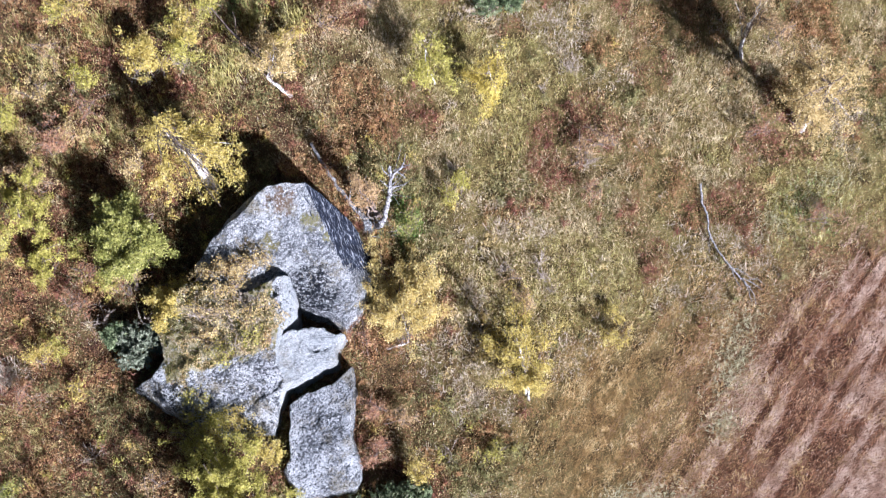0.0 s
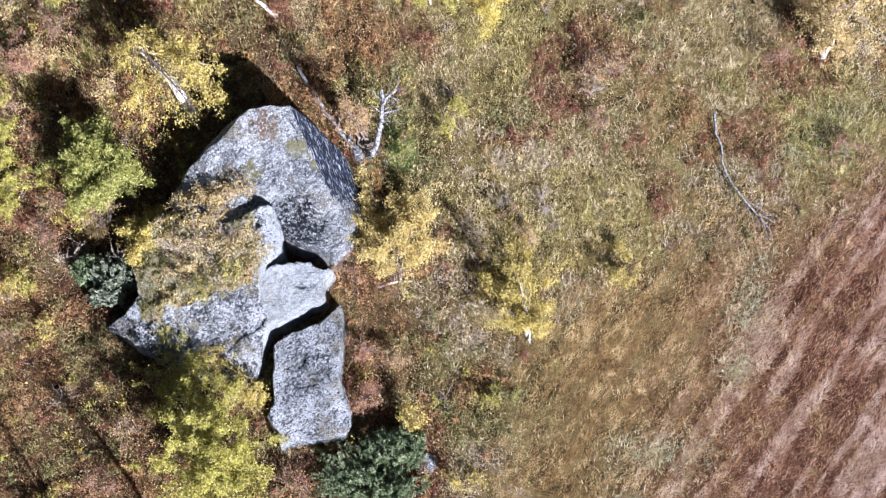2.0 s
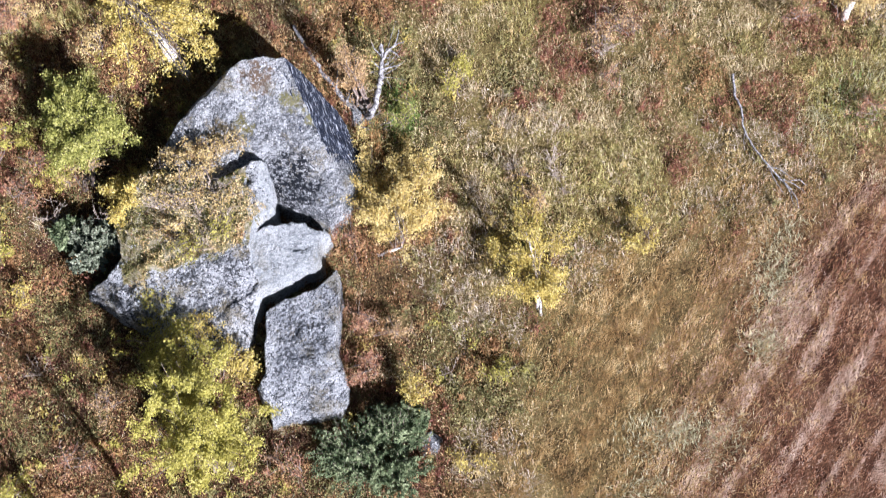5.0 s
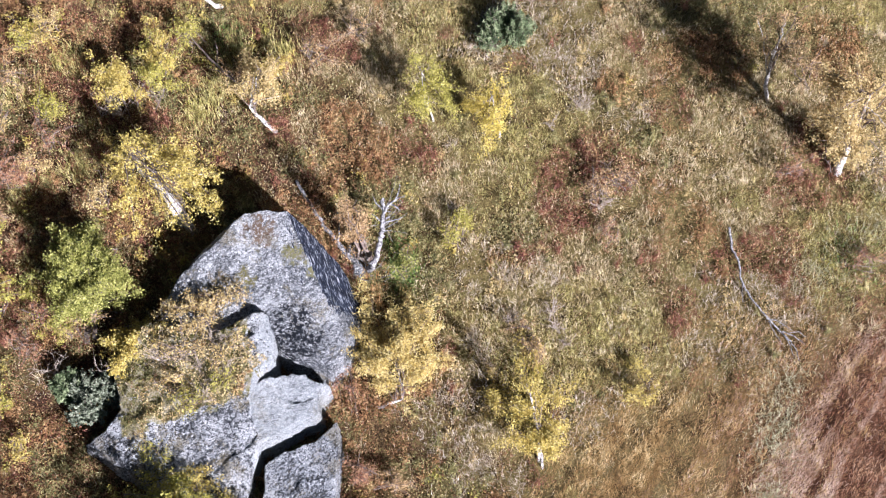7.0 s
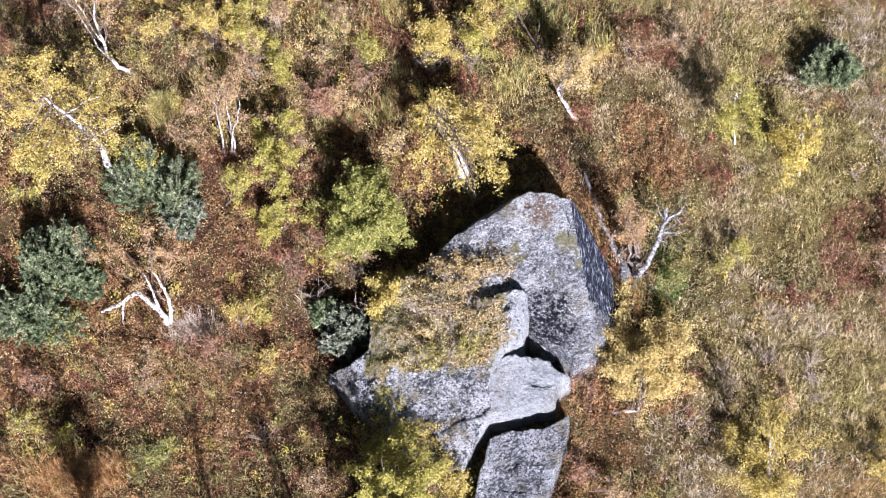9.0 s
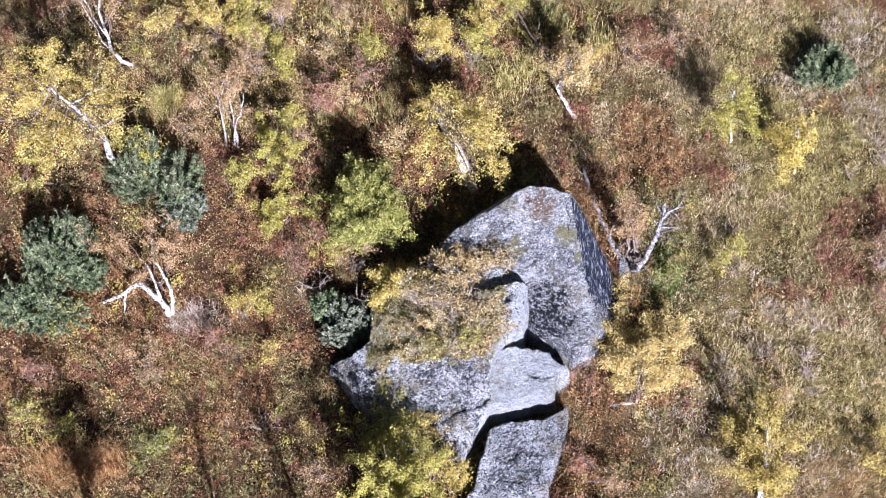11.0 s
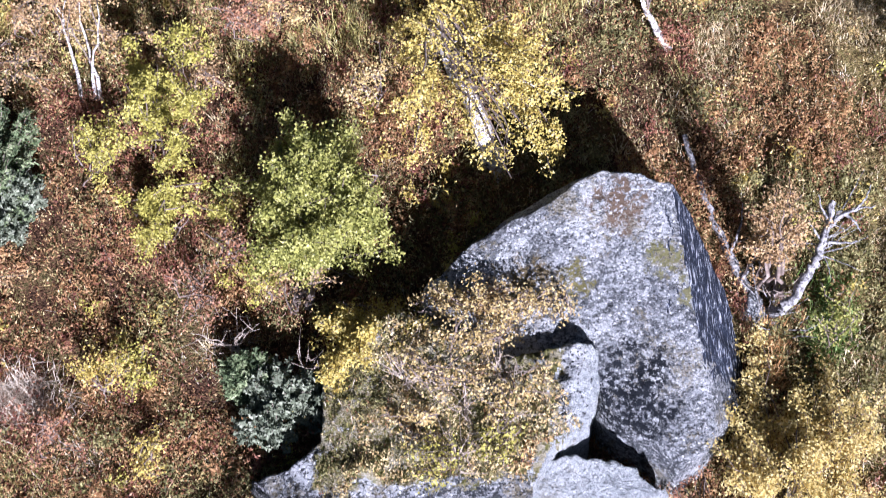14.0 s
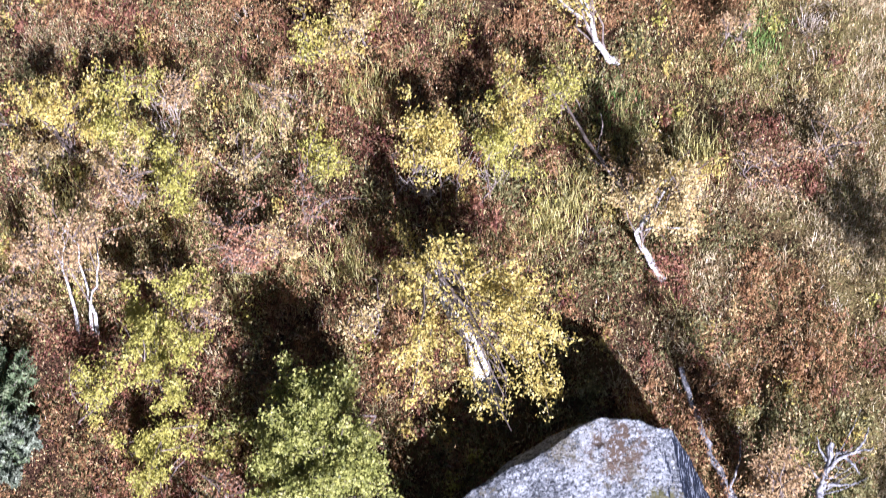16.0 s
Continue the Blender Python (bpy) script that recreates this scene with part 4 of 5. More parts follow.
shrub(-7.98, 5.99, (0.08, 0.08, 0.62), (0.58, 0.50, 0.42), "tan_yellow", 450)


# birches further down the slope, whose shadows fall across the heath
birch(-12.15, -6.0, (0.0, 0.1, 2.6), (0.75, 0.7, 0.9), "yellow", 3200, trunk=0.1)
birch(-14.3, -7.0, (0.1, 0.2, 3.0), (0.9, 0.9, 1.0), "yellow", 2000, trunk=0.09)
birch(-8.7, -8.4, (0.0, 0.2, 4.3), (0.45, 0.45, 0.6), "yellow", 350, trunk=0.07)
birch(-6.95, -8.5, (0.0, 0.2, 4.9), (0.45, 0.45, 0.6), "yellow", 350, trunk=0.085)


# ---- dead wood ----
def dead_wood(name, label, category, lines, mat, lift=0.0):
    """lines: each a list of (x, y, height over ground) with a radius at its root."""
    x0, y0, _ = lines[0][1][0]
    thing = new(name)
    foot = np.array([x0, y0, float(ground_height(x0, y0)) - 0.02])
    thing.location = foot
    tagged(thing, label, category)
    for n, (r, pts) in enumerate(lines):
        p = np.array([(x, y, float(ground_height(x, y)) + h + lift) for x, y, h in pts]) - foot
        t, fine = np.linspace(0, 1, len(p)), np.linspace(0, 1, 4 * len(p))
        smooth = np.stack([np.interp(fine, t, p[:, c]) for c in range(3)], 1)
        smooth[1:-1] = (smooth[:-2] + 2 * smooth[1:-1] + smooth[2:]) / 4
        smooth[1:-1] += rng.normal(0, 0.12 * r + 0.004, smooth[1:-1].shape)
        part("trunk" if n == 0 else "limb", mesh_of("wood", *tube(smooth, r * np.linspace(1, 0.5 if n == 0 else 0.3, len(smooth)), 7), mat, True), thing)
    return thing


def bare_twigs(x, y, height, spread, count, label="small leafless shrub with pale grey twigs"):
    thing = new("bare_shrub")
    thing.location = (x, y, float(surface(x, y)) - 0.02)
    tagged(thing, label, "shrub")
    for _ in range(count):
        a = rng.uniform(0, 2 * np.pi)
        end = np.array([np.cos(a) * spread * rng.uniform(0.3, 1), np.sin(a) * spread * rng.uniform(0.3, 1), height * rng.uniform(0.5, 1)])
        line = curve_points((0, 0, 0), end * (0.3, 0.3, 0.6), end, 7)
        sticks = [tube(line, 0.0095 * np.linspace(1.2, 0.3, 7), 5)]
        for _ in range(4):
            s = line[rng.integers(2, 6)]
            sticks.append(tube(curve_points(s, s + rng.normal(0, 0.08, 3), s + rng.normal(0, 0.16, 3) + (0, 0, 0.08), 4), 0.006 * np.linspace(1, 0.4, 4), 3))
        part("stem", mesh_of("stem", *joined(sticks), dry_twig), thing)
    return thing


dead_wood("fallen_branch", "long bleached birch branch lying across the heath", "branch", [
    (0.032, [(7.91, -0.62, 0.2), (7.8, -1.1, 0.15), (7.84, -1.45, 0.25), (7.73, -1.91, 0.18), (7.81, -2.37, 0.25), (7.98, -2.79, 0.25), (8.18, -3.14, 0.2), (8.38, -3.51, 0.2)]),
    (0.02, [(8.0, -2.85, 0.2), (8.2, -3.0, 0.3), (8.45, -3.3, 0.3)]),
    (0.02, [(8.25, -3.25, 0.2), (8.3, -3.5, 0.25), (8.29, -3.85, 0.24)]),
    (0.018, [(8.18, -3.14, 0.15), (8.45, -3.4, 0.25), (8.66, -3.65, 0.2)]),
    (0.016, [(8.05, -2.9, 0.15), (8.05, -3.2, 0.25), (8.15, -3.5, 0.2)]),
    (0.016, [(8.38, -3.5, 0.15), (8.42, -3.7, 0.2), (8.4, -3.95, 0.15)]),
    (0.014, [(8.4, -3.3, 0.2), (8.6, -3.35, 0.25), (8.75, -3.5, 0.2)]),
    (0.014, [(7.75, -1.95, 0.15), (7.6, -2.2, 0.3), (7.55, -2.4, 0.3)])], grey_wood)
snag = [
    (0.085, [(-0.56, 0.72, -0.05), (-0.56, 0.5, 0.4), (-0.4, 0.58, 0.62), (-0.25, 0.8, 0.82), (-0.15, 0.93, 0.95), (-0.02, 1.25, 1.05), (0.09, 1.62, 1.12)]),
    (0.034, [(0.0, 1.3, 1.05), (0.16, 1.42, 1.2), (0.32, 1.44, 1.25), (0.58, 1.5, 1.25)]),
    (0.024, [(0.2, 1.43, 1.2), (0.3, 1.3, 1.25), (0.38, 1.2, 1.2)]),
    (0.024, [(-0.05, 1.15, 1.0), (0.2, 1.12, 1.05), (0.42, 1.16, 1.0)]),
    (0.02, [(0.32, 1.44, 1.25), (0.45, 1.55, 1.35), (0.52, 1.72, 1.35)]),
    (0.02, [(0.02, 1.4, 1.08), (-0.1, 1.5, 1.2), (-0.14, 1.65, 1.25)]),
    (0.02, [(-0.06, 1.15, 1.0), (-0.2, 1.3, 1.1), (-0.26, 1.36, 1.15)])]
for n in range(40):
    # dry twigs along the upper half and a thicket about the foot
    t = rng.uniform(0, 1)
    root = np.array((-0.15, 0.93, 0.9)) + t * np.array((0.3, 0.6, 0.15)) if n < 22 else np.array((-0.55, 0.6, 0.05)) + rng.normal(0, 0.14, 3) * (1, 1, 0)
    tip = root + rng.normal(0, 1, 3) * (0.26, 0.2, 0.12) + ((0.12, 0.04, 0.06) if n < 22 else (0.0, 0.05, 0.4))
    snag.append((0.009, [tuple(root), tuple((root + tip) / 2 + rng.normal(0, 0.04, 3)), tuple(tip)]))
dead_wood("dead_snag", "bleached dead birch snag leaning beside the boulder", "tree", snag, grey_wood)
dead_wood("dead_log", "grey dead log lying on the ground in the boulder's shade", "log", [
    (0.075, [(-0.5, 0.45, 0.05), (-0.85, 0.9, 0.08), (-1.05, 1.3, 0.1), (-1.25, 1.75, 0.08), (-1.42, 2.3, 0.1), (-1.62, 3.1, 0.1)]),
    (0.03, [(-0.95, 1.05, 0.1), (-0.75, 1.35, 0.35), (-0.6, 1.5, 0.6)]),
    (0.025, [(-1.1, 1.4, 0.1), (-0.95, 1.7, 0.25), (-0.92, 2.0, 0.3)])], grey_wood)
dead_wood("fallen_birch", "white forked birch trunk arching over the ground", "log", [
    (0.075, [(-11.2, -0.3, 0.0), (-11.35, -0.15, 0.3), (-11.55, -0.02, 0.42), (-11.85, 0.22, 0.5), (-12.1, 0.15, 0.45), (-12.35, 0.02, 0.35), (-12.75, -0.05, 0.15)]),
    (0.04, [(-12.2, 0.1, 0.42), (-12.25, -0.1, 0.25), (-12.28, -0.33, 0.03)]),
    (0.06, [(-11.2, -0.3, 0.0), (-11.12, -0.05, 0.4), (-11.2, 0.15, 0.8), (-11.35, 0.3, 1.2)]),
    (0.04, [(-11.4, -0.1, 0.35), (-11.45, 0.1, 0.7), (-11.6, 0.3, 1.2)])], bark)
dead_wood("dead_branch", "dark dead branch leaning over the slope beside a birch", "branch", [
    (0.035, [(-2.22, 5.05, 0.75), (-2.5, 5.6, 0.6), (-2.85, 6.2, 0.5), (-3.15, 6.95, 0.35)]),
    (0.015, [(-2.5, 5.6, 0.6), (-2.75, 5.75, 0.7), (-2.9, 5.8, 0.7)]),
    (0.015, [(-2.7, 5.95, 0.55), (-2.6, 6.3, 0.65), (-2.62, 6.5, 0.6)])], twig)
dead_wood("fallen_stick", "thin dark stick leaning over the grass", "branch", [
    (0.02, [(2.0, -4.3, 0.1), (1.5, -3.5, 0.15), (1.1, -2.8, 0.12)])], twig)
for x, y in ((-5.1, -0.75), (-4.75, -1.0), (-4.3, -0.7), (-5.5, -0.6), (-4.85, -1.55), (-4.2, -1.2)):
    bare_twigs(x, y, 0.5, 0.42, 7, "leafless dwarf birch with crooked pale twigs on mossy rock")
bare_twigs(-9.42, 5.52, 0.8, 0.52, 7)
bare_twigs(-8.90, 6.80, 0.8, 0.52, 7)
bare_twigs(-9.13, 6.27, 0.4, 0.26, 6)
bare_twigs(-9.01, 6.36, 0.4, 0.26, 5)
bare_twigs(-5.28, 5.70, 0.6, 0.39, 7)
bare_twigs(-0.87, -1.38, 0.5, 0.33, 6)
bare_twigs(2.25, -1.30, 0.5, 0.33, 6)
bare_twigs(3.20, -1.76, 0.5, 0.33, 8)
bare_twigs(3.29, -2.11, 0.3, 0.20, 5)
bare_twigs(-5.13, 5.66, 0.6, 0.39, 7)
bare_twigs(-4.21, 5.78, 0.5, 0.33, 5)
bare_twigs(1.72, 1.57, 0.4, 0.26, 5)
bare_twigs(5.19, 0.74, 0.6, 0.39, 7)
bare_twigs(-8.95, -2.85, 0.7, 0.4, 7)
bare_twigs(5.5, 3.1, 0.6, 0.4, 6)
bare_twigs(5.1, 0.7, 0.6, 0.4, 5)
bare_twigs(4.6, 2.9, 0.4, 0.3, 4)
bare_twigs(3.2, -1.4, 0.5, 0.5, 7)
bare_twigs(-7.8, 0.2, 0.9, 0.6, 7)
bare_twigs(-6.9, -0.3, 0.8, 0.5, 6)
bare_twigs(-0.6, 0.9, 0.7, 0.5, 7)
bare_twigs(-9.0, 6.6, 0.6, 0.4, 6)
bare_twigs(-0.4, -5.2, 0.4, 0.4, 5)


HUMMOCK = (-11.63, 4.79)


# ---- low plants that nobody could count ----
def sown(per_square_metre, weight, x0=-18.0, x1=16.0, y0=-11.5, y1=10.5):
    count = int(per_square_metre * (x1 - x0) * (y1 - y0))
    x, y = rng.uniform(x0, x1, count), rng.uniform(y0, y1, count)
    stray = rng.exponential(0.5, count)
    keep = (y < 10.0 - 0.45 * np.maximum(x - 1, 0) + stray) & (y > -5.6 - 0.3 * (x + 11) - stray)
    x, y = x[keep], y[keep]
    keep = rng.uniform(size=len(x)) < weight(x, y)
    return x[keep], y[keep]


ROCKS = (main_rock, fresh_rock, slab_rock)


def free(x, y):
    ok = np.ones(np.shape(x))
    for rock in ROCKS:
        ok *= rock.distance(x, y) < 0.02
    cover = np.clip(np.minimum(y + 1.95, np.minimum(x + 6.75, -3.35 - x)) * 2.2, 0, 1) + 1.5 * rough(x, y, 0.7, 77, 5) - 0.75
    bare = (shelf_rock.distance(x, y) > 0.02) & (cover < 0.3)
    return ok * ~bare


def sow(name, label, category, mesh, mat):
    tagged(new(name, mesh_of(name, *mesh, mat)), label, category, kind="stuff")


RED, RUST, OLIVE, STRAWY, GRASSY, WITHER = range(6)


BURGUNDY = ((4.29, 1.19), (4.31, 0.20), (6.04, 5.22), (9.94, 3.81), (5.31, 2.69))


def mosaic(x, y):
    """Which low plant rules each spot: patches about a metre wide that finger into one another."""
    west, east = np.clip((1.5 - x) / 5, 0, 1), np.clip((x + 0.5) / 2.5, 0, 1)
    spots = 0.2 * np.exp(-((x - 9) ** 2 + (y - 0.6) ** 2) / 4) + 0.2 * np.exp(-((x - 4.6) ** 2 + (y - 1.3) ** 2) / 2) + 0.2 * np.exp(-((x - 6.3) ** 2 + (y - 4.6) ** 2) / 1.5)
    for at_x, at_y in BURGUNDY:
        spots = spots + 0.22 * np.exp(-((x - at_x) ** 2 + (y - at_y) ** 2 / 1.6) / 0.45)
    lush = 0.20 * np.exp(-((x - 2.3) ** 2 / 9 + (y + 1.8) ** 2 / 6))
    gold = np.clip((y - 2.0) / 2.5, 0, 1) * west
    bias = (0.03 * west - 0.04 * east + spots - 0.05 * gold, 0.10 * west - 0.08 * east + 0.5 * spots, 0.08 * west - 0.07 * east + 0.02 * gold, 0.05 * east - 0.22 * west - 0.5 * lush + 0.16 * gold,
            0.07 * east - 0.14 * west + lush + 0.21 * gold, 0.07 * east - 0.12 * west - 0.01)
    share = [rough(x, y, 1.5 + 0.25 * k, 51 + 7 * k, 4) + b for k, b in enumerate(bias)]
    return np.argmax(share, 0)


def gaps(x, y):
    """Dark seams between the clumps."""
    seam = np.minimum(np.abs(rough(x, y, 1.0, 97, 3) - 0.5) / 0.05, np.abs(rough(x, y, 1.9, 113, 3) - 0.48) / 0.06)
    return np.clip(seam, 0.04, 1)


tile_y, tile_x = np.mgrid[-12:11:0.04, -19:17:0.04]
RULER, SPACE = mosaic(tile_x, tile_y), gaps(tile_x, tile_y) * free(tile_x, tile_y) * (1 - mire(tile_x, tile_y))


def on_tiles(values, x, y):
    i, j = np.clip(np.rint((y + 12) / 0.04).astype(int), 0, len(values) - 1), np.clip(np.rint((x + 19) / 0.04).astype(int), 0, values.shape[1] - 1)
    return values[i, j]


def heath_weight(kind, stray=0.05):
    def weight(x, y):
        near = on_tiles(RULER, x + rng.normal(0, 0.06, np.shape(x)), y + rng.normal(0, 0.06, np.shape(x)))
        other = stray + (0.22 * np.clip(-x / 4, 0, 1) if kind < STRAWY else -0.3 * stray * np.clip((1 - x) / 3, 0, 1))
        return np.where(near == kind, 1.0, other) * on_tiles(SPACE, x, y)
    return weight


def heath(name, label, mat, per, weight, size, height):
    # finer and closer leaves on the bilberry slope behind the boulder
    x, y = sown(per * 1.9, weight)
    fine = np.clip(np.minimum(3.0 - x, y + 4.0) / 3.0, 0, 1)
    keep = rng.uniform(size=len(x)) < 0.65 + 0.35 * fine
    x, y, size = x[keep], y[keep], (size * (0.86 - 0.04 * fine))[keep]
    on_shelf = shelf_rock.distance(x, y) > 0
    keep = ~on_shelf | (rng.uniform(size=len(x)) < 0.05)
    x, y, on_shelf, size = x[keep], y[keep], on_shelf[keep], size[keep]
    mound = height * (0.2 + 1.3 * rough(x, y, 0.4, 61, 3)) * np.where(on_shelf, 0.3, 1.0)
    z = surface(x, y) + rng.uniform(0.0, 1.0, len(x)) ** 0.6 * mound
    sow(name, label, "heath", leaf_tips(np.stack([x, y, z], 1), size * 0.82, 1.8, 1.3), mat)


def mounds(name, label, mat, per, weight, leaves, radius, height, size):
    """Small dwarf shrubs, each a loose dome of leaves."""
    x, y = sown(per, weight)
    r, h = radius * rng.uniform(0.5, 1.4, len(x)), height * rng.uniform(0.5, 1.5, len(x))
    pick = np.repeat(np.arange(len(x)), leaves)
    d = rng.normal(size=(len(pick), 3))
    d /= np.linalg.norm(d, axis=1, keepdims=True)
    d *= (rng.uniform(size=len(pick)) ** 0.4 * (0.7 + 0.5 * np.sin(3 * np.arctan2(d[:, 1], d[:, 0]) + 5 * x[pick])))[:, None]
    px, py = x[pick] + d[:, 0] * r[pick], y[pick] + d[:, 1] * r[pick]
    keep = (free(px, py) > 0) & (shelf_rock.distance(px, py) < 0)
    pz = surface(px, py) + np.abs(d[:, 2]) * h[pick] + 0.05
    sow(name, label, "shrubs", leaf_tips(np.stack([px, py, pz], 1)[keep], size * 0.85, 1.5, 0.9), mat)


heath("red_heath", "red and burgundy leaves of low bilberry heath", HEATH_RED, 1350, heath_weight(RED), 0.028, 0.16)
heath("rust_heath", "rust-brown leaves of dwarf birch carpeting the ground", HEATH_RUST, 1250, heath_weight(RUST), 0.028, 0.17)
heath("green_heath", "olive-green leaves of crowberry and heath carpet", HEATH_GREEN, 1250, heath_weight(OLIVE, 0.14), 0.028, 0.14)
heath("fallen_leaf_litter", "pale yellow birch leaves scattered over the heath", FALLEN, 100, lambda x, y: free(x, y) * (1 - mire(x, y)) * np.clip(1.6 * rough(x, y, 3.0, 91) - 0.3, 0.03, 1), 0.027, 0.2)
mounds("red_dwarf_shrubs", "knee-high burgundy dwarf shrubs", HEATH_RED, 4.2, heath_weight(RED), 150, 0.24, 0.40, 0.028)
mounds("rust_dwarf_shrubs", "knee-high rust-brown dwarf birches", HEATH_RUST, 4.2, heath_weight(RUST), 150, 0.26, 0.44, 0.028)
mounds("olive_dwarf_shrubs", "knee-high olive-green dwarf shrubs", HEATH_GREEN, 4.2, heath_weight(OLIVE, 0.16), 150, 0.26, 0.38, 0.028)
mounds("yellow_dwarf_shrubs", "knee-high yellow-leaved birch saplings", LEAVES["yellow"], 2.0, lambda x, y: heath_weight(OLIVE, 0.25)(x, y) * np.clip((2 - x) / 5, 0.15, 1) * np.clip((y + 3) / 5, 0.35, 1), 110, 0.24, 0.5, 0.028)
mounds("yellow_green_dwarf_shrubs", "knee-high yellow-green dwarf birches", LEAVES["yellow_green"], 1.0, lambda x, y: heath_weight(RUST, 0.3)(x, y) * np.clip((3 - x) / 6, 0.1, 1), 120, 0.26, 0.45, 0.028)
mounds("tan_dwarf_shrubs", "knee-high tan withering dwarf shrubs", LEAVES["tan_yellow"], 2.0, heath_weight(WITHER, 0.25), 90, 0.26, 0.40, 0.026)
x, y = sown(1400, heath_weight(STRAWY))
sow("straw_grass", "straw-coloured dry grass tufts among the heath", "grass", blades(x, y, surface(x, y), 0.11, 0.0038, 0.7), STRAW)
x, y = sown(1450, heath_weight(GRASSY))
extra_x, extra_y = sown(420, lambda x, y: free(x, y) * (1 - mire(x, y)) * np.clip(rough(x, y, 0.9, 191, 3) * 4 - 1.5, 0, 1), 0.2, 6.5, -4.2, 1.2)
sow("bright_straw", "pale yellow dry grass among the low heath", "grass", blades(extra_x, extra_y, surface(extra_x, extra_y) + 0.05, 0.12, 0.0045, 0.8), STRAW)
sow("green_grass", "yellow-green grass blades between the shrubs", "grass", blades(x, y, surface(x, y), 0.105, 0.0038, 0.65), GRASS_GREEN)
x, y = sown(650, heath_weight(WITHER, 0.06))
sow("withered_grass", "greyish withered grass in pale patches", "grass", blades(x, y, surface(x, y), 0.14, 0.0042, 0.9), WITHERED)


def tussocks(name, label, mat, per, weight, count, spread, height, lean, box=()):
    """Grass tufts: blades that fan out from one root."""
    x, y = sown(per, weight, *box)
    pick = np.repeat(np.arange(len(x)), count)
    tall = height * rng.uniform(0.5, 1.5, len(x))
    out, a = spread * rng.uniform(0, 1, len(pick)), rng.uniform(0, 2 * np.pi, len(pick))
    bx, by = x[pick] + out * np.cos(a), y[pick] + out * np.sin(a)
    keep = free(bx, by) > 0
    v, q = blades(bx[keep], by[keep], surface(bx, by)[keep], tall[pick][keep], 0.0038, lean, a[keep])
    sow(name, label, "grass", (v, q), mat)


tussocks("straw_tussocks", "pale dry grass tussocks on the heath", STRAW, 6.5, heath_weight(STRAWY, 0.06), 46, 0.13, 0.14, 0.9)
tussocks("green_tussocks", "yellow-green grass tussocks on the heath", GRASS_GREEN, 6.0, heath_weight(GRASSY, 0.06), 46, 0.13, 0.13, 0.8)
tussocks("withered_tussocks", "greyish pale grass tussocks on the heath", WITHERED, 5.0, heath_weight(WITHER, 0.05), 46, 0.15, 0.13, 1.0)
tussocks("mire_tussocks", "brown grass tussocks on the bog", MIRE_GRASS, 7.0, lambda x, y: mire(x, y) * np.clip(rough(x, y, 1.3, 179) * 2.4 - 0.7, 0, 1), 26, 0.14, 0.17, 1.0, (0.0, 16.0, -11.0, -2.2))
for x0, y0, r in ((-9.83, 6.9, 0.45), (-9.6, 6.3, 0.3), (-7.69, 7.0, 0.45), (-7.2, 6.8, 0.3), (-2.97, 5.5, 0.4), (-3.4, 5.2, 0.3), (-10.6, 5.4, 0.4), (-6.3, 4.6, 0.35), (-5.9, 7.2, 0.4), (-2.2, 6.6, 0.35), (-1.0, 6.2, 0.35)):
    x, y = x0 + rng.normal(0, r * 0.6, 420), y0 + rng.normal(0, r * 0.6, 420)
    sow("long_grass_patch", "patch of long yellow-green grass on the slope", "grass", blades(x, y, surface(x, y), 0.3, 0.006, 0.45), GRASS_GREEN)
for x0, y0, r in ((-13.2, -3.5, 0.5), (-12.8, -3.7, 0.4), (-13.7, -3.6, 0.45), (-12.4, -3.5, 0.3)):
    x, y = x0 + rng.normal(0, r * 0.7, 900), y0 + rng.normal(0, r * 0.6, 900)
    sow("orange_grass_patch", "patch of feathery orange-brown grass on the heath", "grass", blades(x, y, surface(x, y) + 0.1, 0.28, 0.006, 0.8), BRONZE)
x, y = -10.7 + rng.normal(0, 0.28, 900), -0.42 + rng.normal(0, 0.2, 900)
sow("withered_patch", "patch of pale pinkish withered grass below a fallen birch", "grass", blades(x, y, surface(x, y) + 0.05, 0.2, 0.005, 1.1), WITHERED)
for x0, y0, r in ((7.95, -4.3, 0.45), (7.5, -5.0, 0.4), (7.1, -5.6, 0.45), (6.6, -6.6, 0.3), (5.0, -8.2, 0.55), (4.2, -7.9, 0.4), (3.5, -7.7, 0.5), (2.9, -8.8, 0.5), (10.4, -1.9, 0.7), (9.5, -2.1, 0.5), (11.3, -1.6, 0.6)):
    x, y = x0 + rng.normal(0, r * 0.8, 420), y0 + rng.normal(0, r * 0.6, 420)
    sow("pale_grass_patch", "patch of pale grey-green grass along the edge of the bog", "grass", blades(x, y, surface(x, y), 0.15, 0.006, 1.0), PALE_GREEN)
for x0, y0, r in ((0.25, 0.5, 0.3), (0.3, 0.45, 0.35), (0.22, 0.95, 0.42), (0.1, 0.2, 0.3), (10.6, -2.0, 0.8), (-11.3, -3.2, 0.5), (-2.3, 6.9, 0.5), (0.0, 8.1, 0.5)):
    x, y = x0 + rng.normal(0, r * 0.5, 420), y0 + rng.normal(0, r * 0.5, 420)
    ok = free(x, y) > 0
    sow("green_patch", "patch of fresh green grass among the heath", "grass", blades(x[ok], y[ok], surface(x, y)[ok], 0.16, 0.007, 0.7), FRESH)


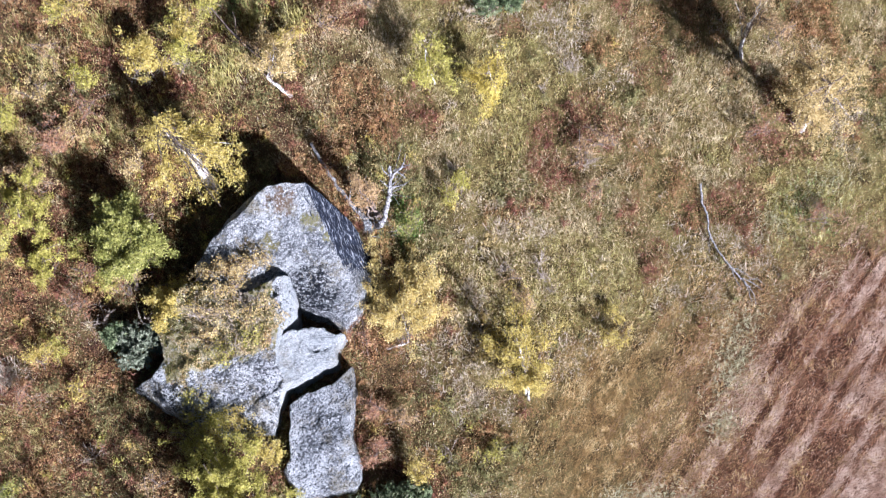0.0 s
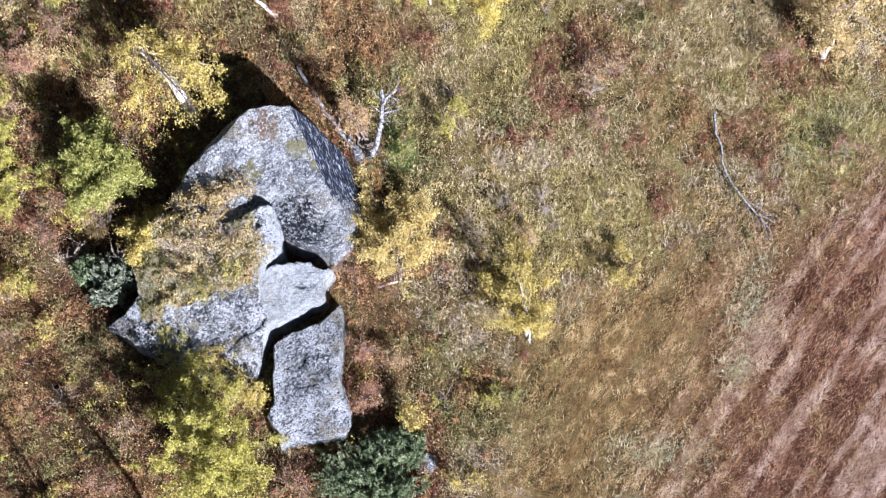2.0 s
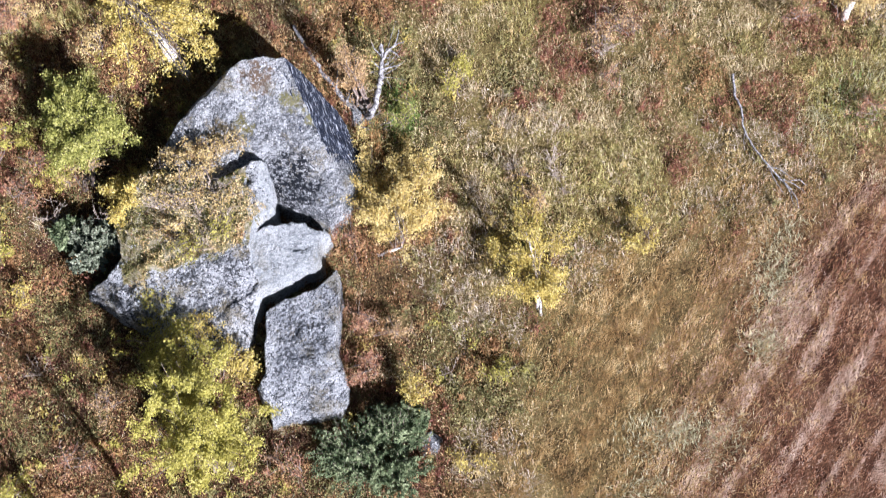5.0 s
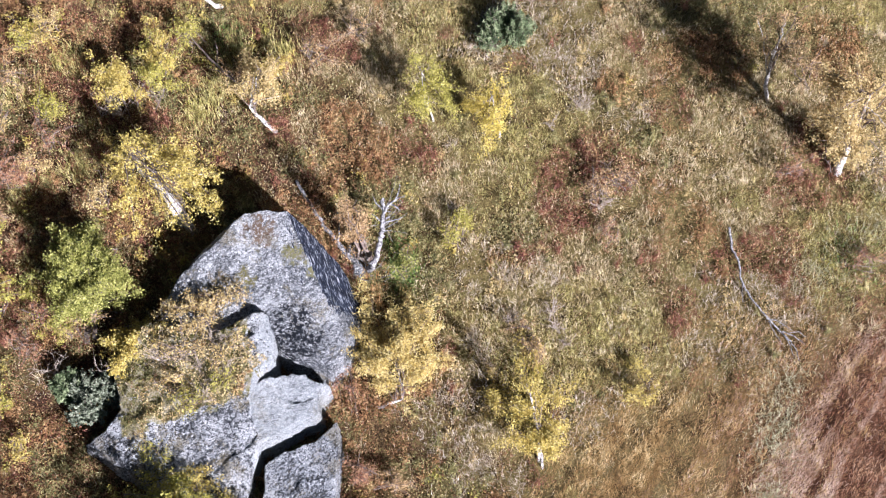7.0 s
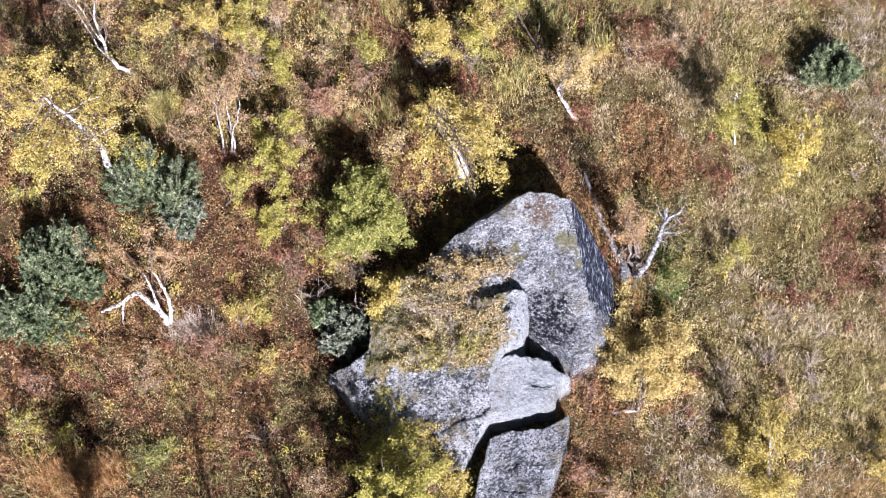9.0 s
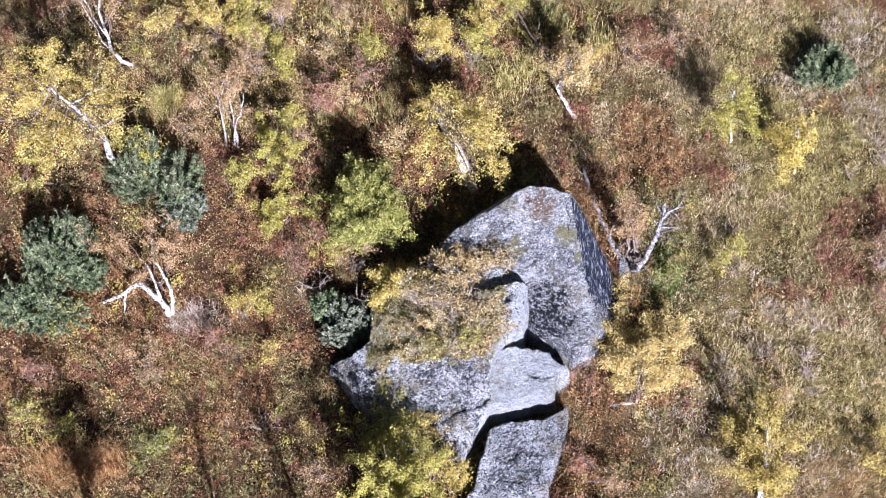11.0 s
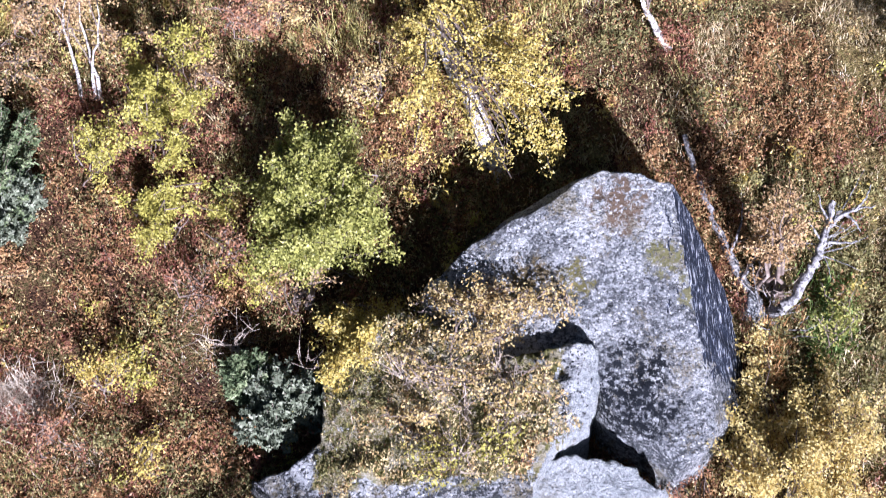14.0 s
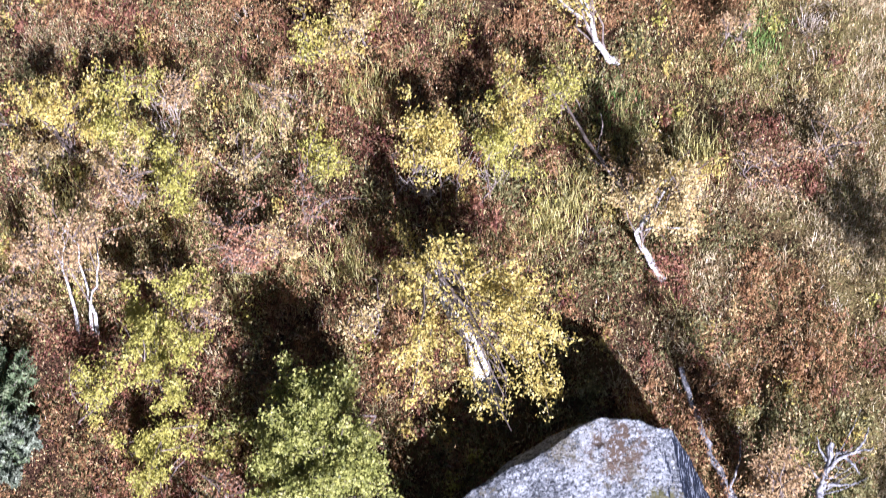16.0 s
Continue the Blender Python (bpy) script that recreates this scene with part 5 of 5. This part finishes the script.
x, y = HUMMOCK[0] + rng.normal(0, 0.2, 1500), HUMMOCK[1] + rng.normal(0, 0.22, 1500)
sow("grass_hummock", "golden-olive dome of old grass on the heath", "grass", blades(x, y, surface(x, y) + 0.45 * np.exp(-((x - HUMMOCK[0]) ** 2 + (y - HUMMOCK[1]) ** 2) / 0.1) - 0.1, 0.22, 0.0055, 0.9), GRASS_GREEN)
for x0, y0 in ((-0.62, 0.35), (-0.66, -0.25), (-0.75, -0.85)):
    x, y = x0 + rng.normal(0, 0.14, 420), y0 + rng.normal(0, 0.22, 420)
    ok = free(x, y) > 0
    sow("bronze_patch", "orange-brown grass along the foot of the boulder", "grass", blades(x[ok], y[ok], surface(x, y)[ok], 0.2, 0.007, 0.5), BRONZE)


def furrow(x, y):
    """Long streaks across the bog, dark and pale by turns."""
    return rough(0.35 * (0.82 * x + 0.57 * y), 3.0 * (0.82 * y - 0.57 * x), 0.8, 71, 3)


x, y = sown(2700, lambda x, y: mire(x, y) * np.clip((furrow(x, y) - 0.40) * 6, 0.2, 1), 0.0, 15.0, -10.5, -2.2)
near = x - 0.87 * y - 6.5 + 2.5 * rough(x, y, 1.5, 73) < rng.uniform(4.0, 9.0, len(x))
z = ground_height(x, y)
sow("mire_grass", "tan withered grass along the edge of the bog", "grass", blades(x[near], y[near], z[near], 0.10, 0.0037, 0.9, radians(35)), MIRE_GRASS)
far = np.clip((x - 0.87 * y - 14.0 + 4.0 * (rough(x, y, 2.5, 75) - 0.5)) / 3.0, 0, 1)
pale = ~near & ((furrow(x, y) + rng.normal(0, 0.025, len(x)) > 0.58 - 0.07 * far) | (rng.uniform(size=len(x)) < 0.16))
red = ~near & ~pale
sow("mire_sedge", "red-brown wilted sedge covering the bog", "sedge", blades(x[red], y[red], z[red], 0.085, 0.0037, 1.1, radians(35)), SEDGE)
sow("pale_mire_sedge", "pale pinkish streaks of flattened sedge on the bog", "sedge", blades(x[pale], y[pale], z[pale], 0.085, 0.0038, 1.3, radians(35)), PALE_SEDGE)
for name, label, mat, seed, share in (("shelf_heath", "low rust-brown heath in cracks of the rock shelf", HEATH_RUST, 141, 0.58), ("shelf_crowberry", "olive crowberry cushions on the rock shelf", HEATH_GREEN, 151, 0.52), ("shelf_litter", "dry yellow leaves caught on the mossy rock shelf", FALLEN, 161, 0.5)):
    x, y = sown(1500, lambda x, y: (shelf_rock.distance(x, y) > 0.12) * np.clip((rough(x, y, 0.55, seed, 3) - share) * 9, 0, 1) * free(x, y), -7.2, -2.95, -2.5, 0.5)
    z = surface(x, y) + rng.uniform(0, 0.1, len(x))
    sow(name, label, "heath", leaf_tips(np.stack([x, y, z], 1), 0.022, 1.4, 0.8), mat)
x, y = sown(3600, lambda x, y: (shelf_rock.distance(x, y) > 0.05) * (rough(x, y, 0.7, 81) > 0.36) * free(x, y), -7.2, -2.9, -2.4, 0.6)
part("moss", mesh_of("moss", *blades(x, y, surface(x, y) - 0.01, 0.045, 0.005, 0.9), MOSS), shelf, "olive moss cushions")["kind"] = "stuff"
